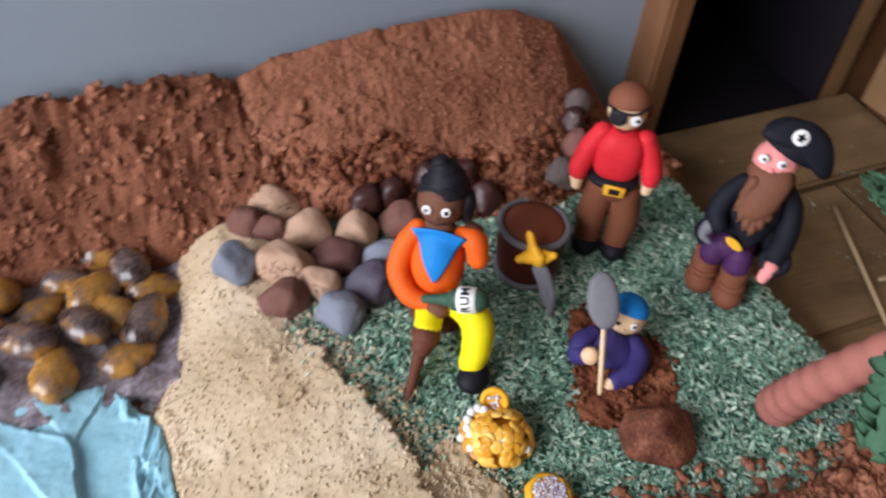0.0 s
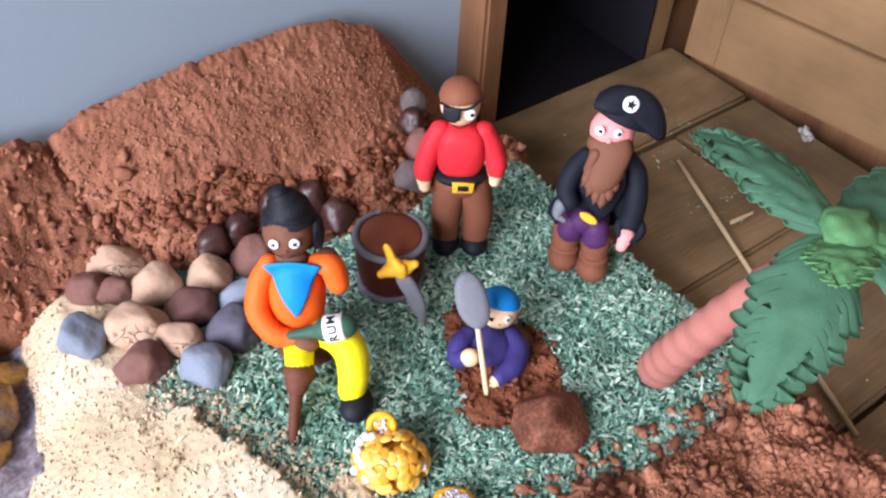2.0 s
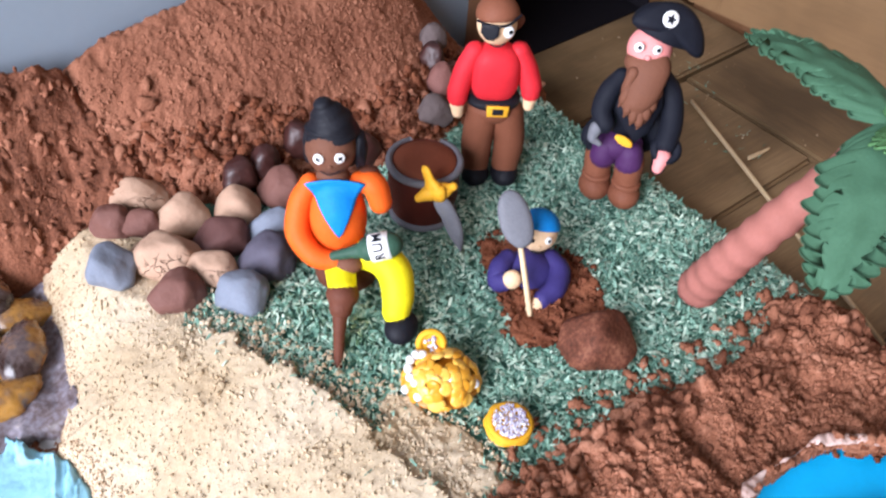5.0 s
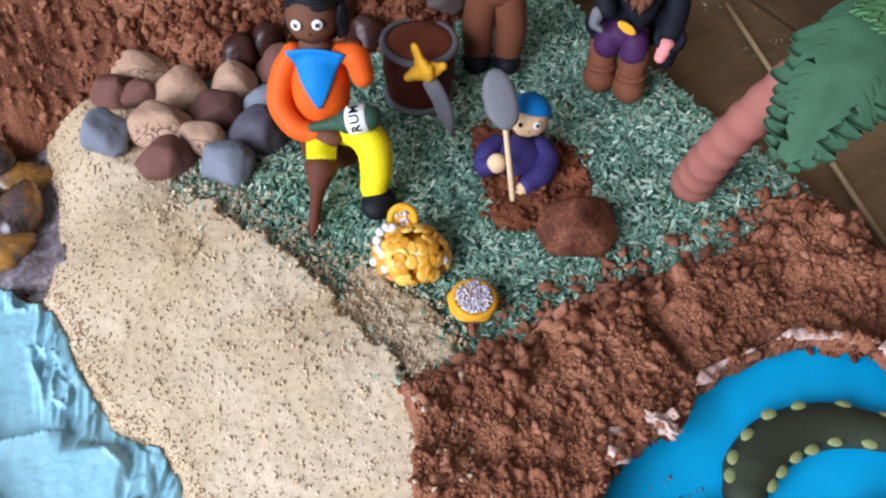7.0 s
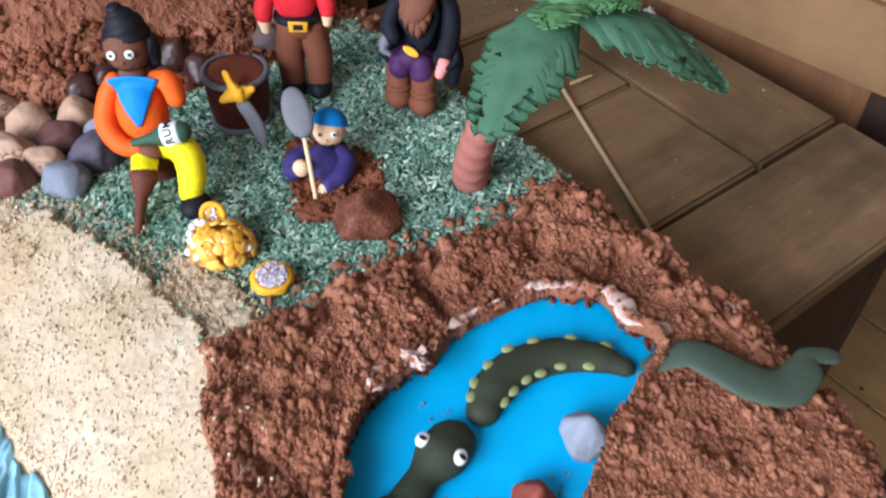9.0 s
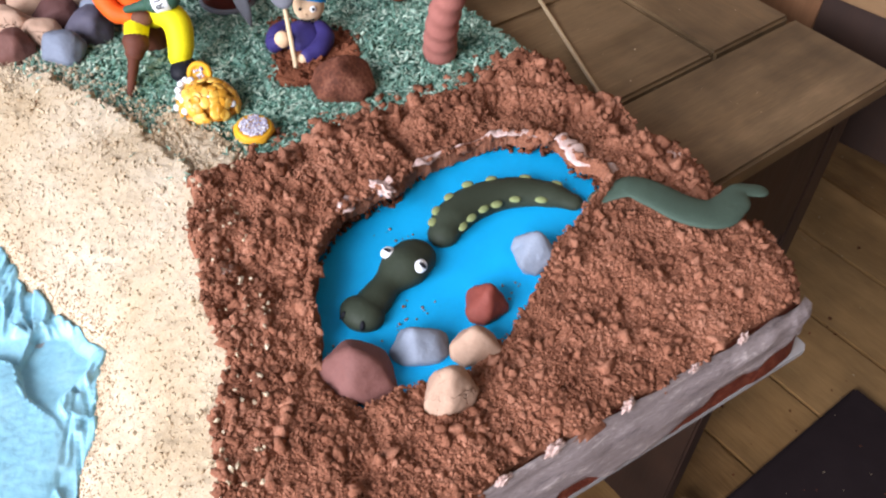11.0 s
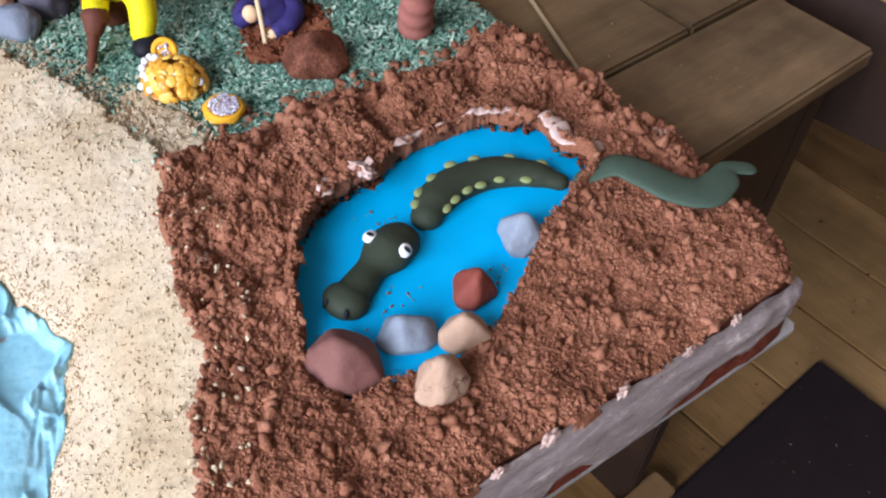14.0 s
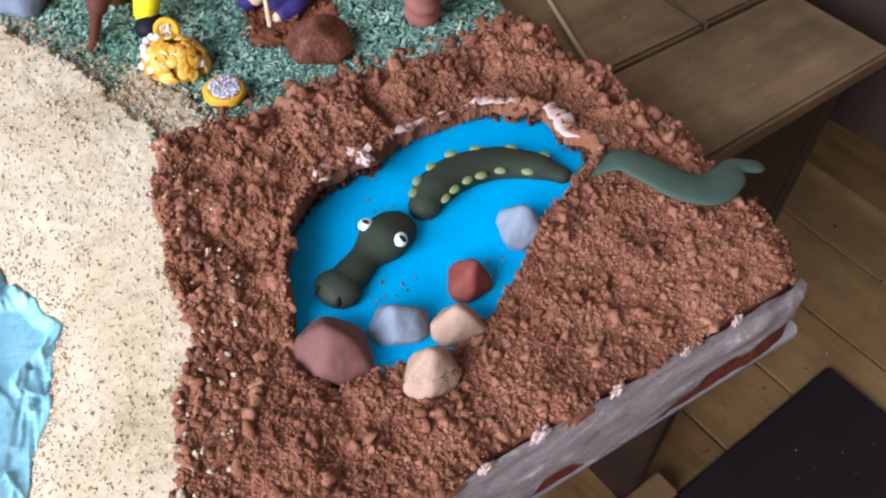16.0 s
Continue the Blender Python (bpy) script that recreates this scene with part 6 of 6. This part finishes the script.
# ---- treasure ----
def treasure():
    m0 = pose(0.1470, 0.1790, 0.0315, 0, 0, -36)
    e = empty("treasure_heap", "heap of golden paste coins with pearls and a ring", "treasure", m=m0)
    s = Shape()
    s.ball((0, 0, 0), (12.2, 10.8, 10.8), 0, top=95, wob=0.1)
    s.ball((0.5, -0.5, 0.3), (14.2, 12.2, 3.2), 0, top=105, nu=36, wob=0.1)
    s.make("base", [C["gold_base"]], None, e)
    r = np.random.RandomState(5)
    s = Shape()
    s.plate(circle(2.9, 16), 1.3, 0, None, 0.42, 0.3)
    first = None
    for k in range(84):
        a, h = 2.39996 * k + r.uniform(-0.3, 0.3), 0.02 + 0.95 * (k / 84.0) + r.uniform(-0.02, 0.02)
        st = math.sqrt(max(0.0, 1 - h * h))
        nrm = Vector((st * math.cos(a) / 15.5, st * math.sin(a) / 12.5, h / 12.5)).normalized()
        pos = Vector((13.4 * st * math.cos(a), 11.6 * st * math.sin(a), 11.8 * h)) / 1000
        q = (nrm + Vector(r.normal(0, 0.2, 3))).normalized().to_track_quat("Z", "Y").to_matrix().to_4x4()
        if first is None:
            first = s.make("coin", [C["gold_coin"]], None, e)
            ob = first
        else:
            ob = new("coin", first.data)
            ob.parent = e
        ob.matrix_local = Matrix.Translation(pos) @ q
    s = Shape()
    s.ball((0, 0, 0), (1.85, 1.85, 1.85), 0, nu=14, nv=9)
    first = None
    spots_ = [(-8.6 + 4.0 * math.cos(k * 0.62), -0.5 + 5.0 * math.sin(k * 0.62), 8.9 + 2.4 * math.sin(k * 0.62)) for k in range(11)] + [(-9, -9, 3.5), (-13.5, -5, 2.5), (2, -6, 9.2), (8, 2, 8.0), (12, -4, 4.5)]
    for q in spots_:
        if first is None:
            ob = first = s.make("pearl", [C["pearl"]], None, e)
        else:
            ob = new("pearl", first.data)
            ob.parent = e
        ob.location = Vector(q) / 1000
    s = Shape()
    s.plate(circle(4.4, 28, 5.0), 1.4, 0, facing(-4.0, 10.0, 11.3, -30), 0.45)
    s.ring((-4.0, 9.0, 11.8), 4.6, 1.35, 0, (60, 0, 0), 28, 10)
    ring = s.make("pendant", [C["paste_gold"]], None, e, "yellow paste pendant with lilac crystals")
    s = Shape()
    for k in range(16):
        a, d = r.uniform(0, 6.28), 3.6 * math.sqrt(r.rand())
        q = facing(-4.0, 10.0, 10.8, -30) @ Vector((d * math.cos(a), d * math.sin(a), 2.2))
        s.ball(tuple(q), (0.9, 0.7, 0.8), 0, tuple(r.uniform(0, 180, 3)), nu=5, nv=3)
    tagged(s.make("sugar", [C["glitter"]], None, ring, "lilac sugar crystals"), kind="stuff")


treasure()


def medallion():
    e = empty("medallion", "round yellow paste medallion filled with lilac sugar crystals", "medallion", m=pose(0.1545, 0.1490, 0.0325, 6, 4, -36))
    s = Shape()
    s.ball((0, 0, 0.6), (9.2, 8.9, 3.0), 0, top=100, nu=36, wob=0.12)
    s.ring((0, 0, 1.9), 7.3, 1.2, 0, n=36, m=8)
    s.make("rim", [C["paste_gold"]], None, e)
    s = Shape()
    r = np.random.RandomState(9)
    for k in range(380):
        a, d = r.uniform(0, 6.28), 6.6 * math.sqrt(r.rand())
        s.ball((d * math.cos(a), d * math.sin(a), 3.1 + 0.9 * r.rand()), (0.6 + 0.3 * r.rand(), 0.38, 0.4), 0, tuple(r.uniform(0, 180, 3)), nu=5, nv=3)
    tagged(s.make("sugar", [C["glitter"]], None, e, "lilac and silver sugar crystals"), kind="stuff")


medallion()


# ---- the three pieces of the reptile in the pond ----
def reptile():
    s = Shape()
    G, W, K, D = range(4)
    s.tube([(-19.5, -6.0, 1.4), (-13.5, -3.9, 1.5), (-5, -0.6, 1.8), (5.5, 2.2, 2.6), (12, 4.4, 1.6)], [7.6, 7.0, 6.2, 9.8, 9.4], G, 22, 8, (1, 0.78))
    for v, ex, ey, ez in ((1, 2.6, 8.6, 7.8), (-1, 8.4, -4.8, 7.6)):
        tip = -8 if v > 0 else 30
        q = pose(ex, ey, ez, tip, -6, 16)
        s.ball(tuple(q.translation), (3.0, 2.6, 1.6), W, (tip, -6, 16))
        s.ball(tuple(q @ Vector((0.1, -0.3, 1.4))), (0.95, 1.65, 0.5), K, (tip, -6, 16))
    muzzle = pose(-20.6, -6.4, 2.2, 0, 0, 18)
    s.ball(tuple(muzzle.translation), (7.6, 8.9, 5.6), G, (0, 0, 18))
    for v in (1, -1):
        s.ball(tuple(muzzle @ Vector((-6.0, 4.4 * v, 1.9))), (1.0, 1.0, 2.0), D, (0, 30, 18 - 22 * v))
    ob = s.make("reptile_figurine", [C["paste_croc"], C["paste_white"], C["paste_black"], C["paste_black"]], pose(0.1525, 0.0355, WATER, 0, 0, 2))
    tagged(ob, "dark green paste reptile head with white eyes in the pond", "figurine", "reptile in the pond")
    s = Shape()
    line = [(0.1825, 0.0440), (0.1910, 0.0490), (0.2045, 0.0512), (0.2210, 0.0470), (0.2335, 0.0368), (0.2392, 0.0268)]
    c = Vector((0.21, 0.045, WATER))
    s.tube([((x - c.x) * 1000, (y - c.y) * 1000, 1.6) for x, y in line], [6.6, 8.4, 8.8, 8.2, 6.9, 4.4], G, 22, 7, (1, 0.75))
    L = [Vector(((x - c.x) * 1000, (y - c.y) * 1000, 0)) for x, y in line]
    for side_, ts in ((1, (0.2, 0.8, 1.4, 2.0, 2.65, 3.4, 4.2)), (-1, (0.5, 1.25, 1.8, 2.4, 3.1, 3.8))):
        for t in ts:
            i = min(int(t), 4)
            q = L[i].lerp(L[i + 1], t - i)
            d = (L[i + 1] - L[i]).normalized()
            n_ = Vector((-d.y, d.x, 0)) * side_
            rr = np.interp(t, range(6), (6.6, 8.4, 8.8, 8.2, 6.9, 4.4))
            s.ball(tuple(q + n_ * rr * (0.80 if side_ > 0 else 0.86) + Vector((0, 0, (6.2 if side_ > 0 else 5.2) * rr / 9))), (2.7, 1.9, 1.1), 1, (0, 0, math.degrees(math.atan2(d.y, d.x))))
    ob = s.make("reptile_figurine", [C["paste_croc"], C["paste_spot"]], Matrix.Translation(c))
    tagged(ob, "dark green paste reptile back with pale spots in the pond", "figurine", "reptile in the pond")
    s = Shape()
    line = [(0.2455, 0.0185, 0.0405), (0.2560, 0.0130, 0.0450), (0.2605, 0.0030, 0.0455), (0.2645, -0.0110, 0.0455), (0.2720, -0.0195, 0.0455), (0.2830, -0.0195, 0.0455), (0.2920, -0.0160, 0.0450), (0.2995, -0.0205, 0.0445)]
    c = Vector((0.275, 0.0, 0.045))
    s.tube([((x - c.x) * 1000, (y - c.y) * 1000, (z - c.z) * 1000) for x, y, z in line], [5.4, 7.6, 8.6, 9.2, 9.0, 7.4, 4.6, 4.4], 0, 24, 6, (1, 0.26))
    ob = s.make("reptile_figurine", [C["paste_croc_tail"]], Matrix.Translation(c))
    tagged(ob, "grey-green paste reptile tail winding over the soil", "figurine", "reptile in the pond")


reptile()

# ---- on the bench ----
s = Shape()
s.tube([(0.410, 0.2665, 0.0016), (0.372, 0.1775, 0.0016), (0.334, 0.0885, 0.0016)], [0.0012, 0.0013, 0.0013], 0, 10, 3, ends=False)
tagged(s.make("skewer", [C["stick"]], scale=1.0), "thin pale wooden skewer lying on the bench", "skewer")
s = Shape()
s.plate([(-0.010, -0.0010), (0.008, -0.0012), (0.010, 0.0004), (-0.008, 0.0012)], 0.0012, 0, pose(0.4035, 0.2125, 0.0004, 0, 0, -4), 0.3)
tagged(s.make("splinter", [C["stick"]], scale=1.0), "short pale wood splinter on the bench", "splinter")
bm = bmesh.new()
bmesh.ops.create_grid(bm, x_segments=10, y_segments=8, size=1)
for v in bm.verts:
    v.co = Vector((v.co.x * 0.005 * (1 + 0.3 * noise.noise(v.co * 3)), v.co.y * 0.004, 0.0018 + 0.0030 * noise.noise(v.co * 1.6 + Vector((3, 1, 2))) + 0.003 * max(0.0, v.co.x) ** 2))
bmesh.ops.solidify(bm, geom=bm.faces[:], thickness=0.0003)
scrap = part("paper_scrap", bm, M["board"], None, smooth=True)
scrap.matrix_world = pose(0.494, 0.238, 0.0012, 0, 0, 70)
tagged(scrap, "crumpled white paper scrap on the bench under the cupboard", "scrap")
p = spots(90, 0.31, 0.50, 0.03, 0.35, lambda x, y: np.where((np.hypot(x - 0.43, y - 0.285) < 0.035 * (0.3 + np.random.RandomState(1).rand(len(x)))) | (np.random.RandomState(2).rand(len(x)) < 0.06), 1, -1), lambda x, y: x * 0 + 0.0009, rng)
strewn("bench_crumbs", p, 0.0003 + 0.0005 * rng.rand(len(p)) ** 2, GRAINS, M["sand"], "pale crumbs scattered on the bench top", "crumbs", 30)
p = spots(90, 0.31, 0.47, 0.15, 0.33, lambda x, y: np.where((np.hypot(x - 0.415, y - 0.29) < 0.03) | (np.hypot(x - 0.40, y - 0.225) < 0.018) | (x < 0.325), 1, -1), lambda x, y: x * 0 + 0.0008, rng)
strewn("bench_shreds", p, 0.0006 + 0.0007 * rng.rand(len(p)), FLAKES, M["flake"], "green coconut shreds fallen on the bench", "crumbs", 31, flat=True, smooth=False)
p = spots(140, 0.55, 1.2, -0.35, 0.3, lambda x, y: x * 0 + 1, lambda x, y: x * 0 + FLOOR + 0.001 + 0.0075 * ((x < 0.776) & (y < 0)), rng)
strewn("floor_crumbs", p, 0.0005 + 0.0010 * rng.rand(len(p)) ** 2, GRAINS, M["sand"], "pale crumbs scattered on floor and mat", "crumbs", 32)

p = spots(110, 0.45, 1.0, -0.25, 0.3, lambda x, y: x * 0 + 1, lambda x, y: x * 0 + FLOOR + 0.001 + 0.0075 * ((x < 0.776) & (y < 0)), rng)
strewn("floor_crumbs", p, 0.0008 + 0.0016 * rng.rand(len(p)) ** 3, LUMPS, M["dug"], "brown cake crumbs trodden about the floor", "crumbs", 34)

# ---- floorboards ----
for _k in range(30):
    x0 = 0.832 - 0.118 * 19 + 0.118 * _k
    for _j, (y0, y1) in enumerate(((-2.4, -1.1 + 0.3 * math.sin(_k * 2.1)), (-1.098 + 0.3 * math.sin(_k * 2.1), 0.45))):
        ob = part("floorboard", box_bm(x0 + 0.0012, y0, FLOOR - 0.02, x0 + 0.1168, y1, FLOOR, 0.0015), M["floor_wood"], floor)
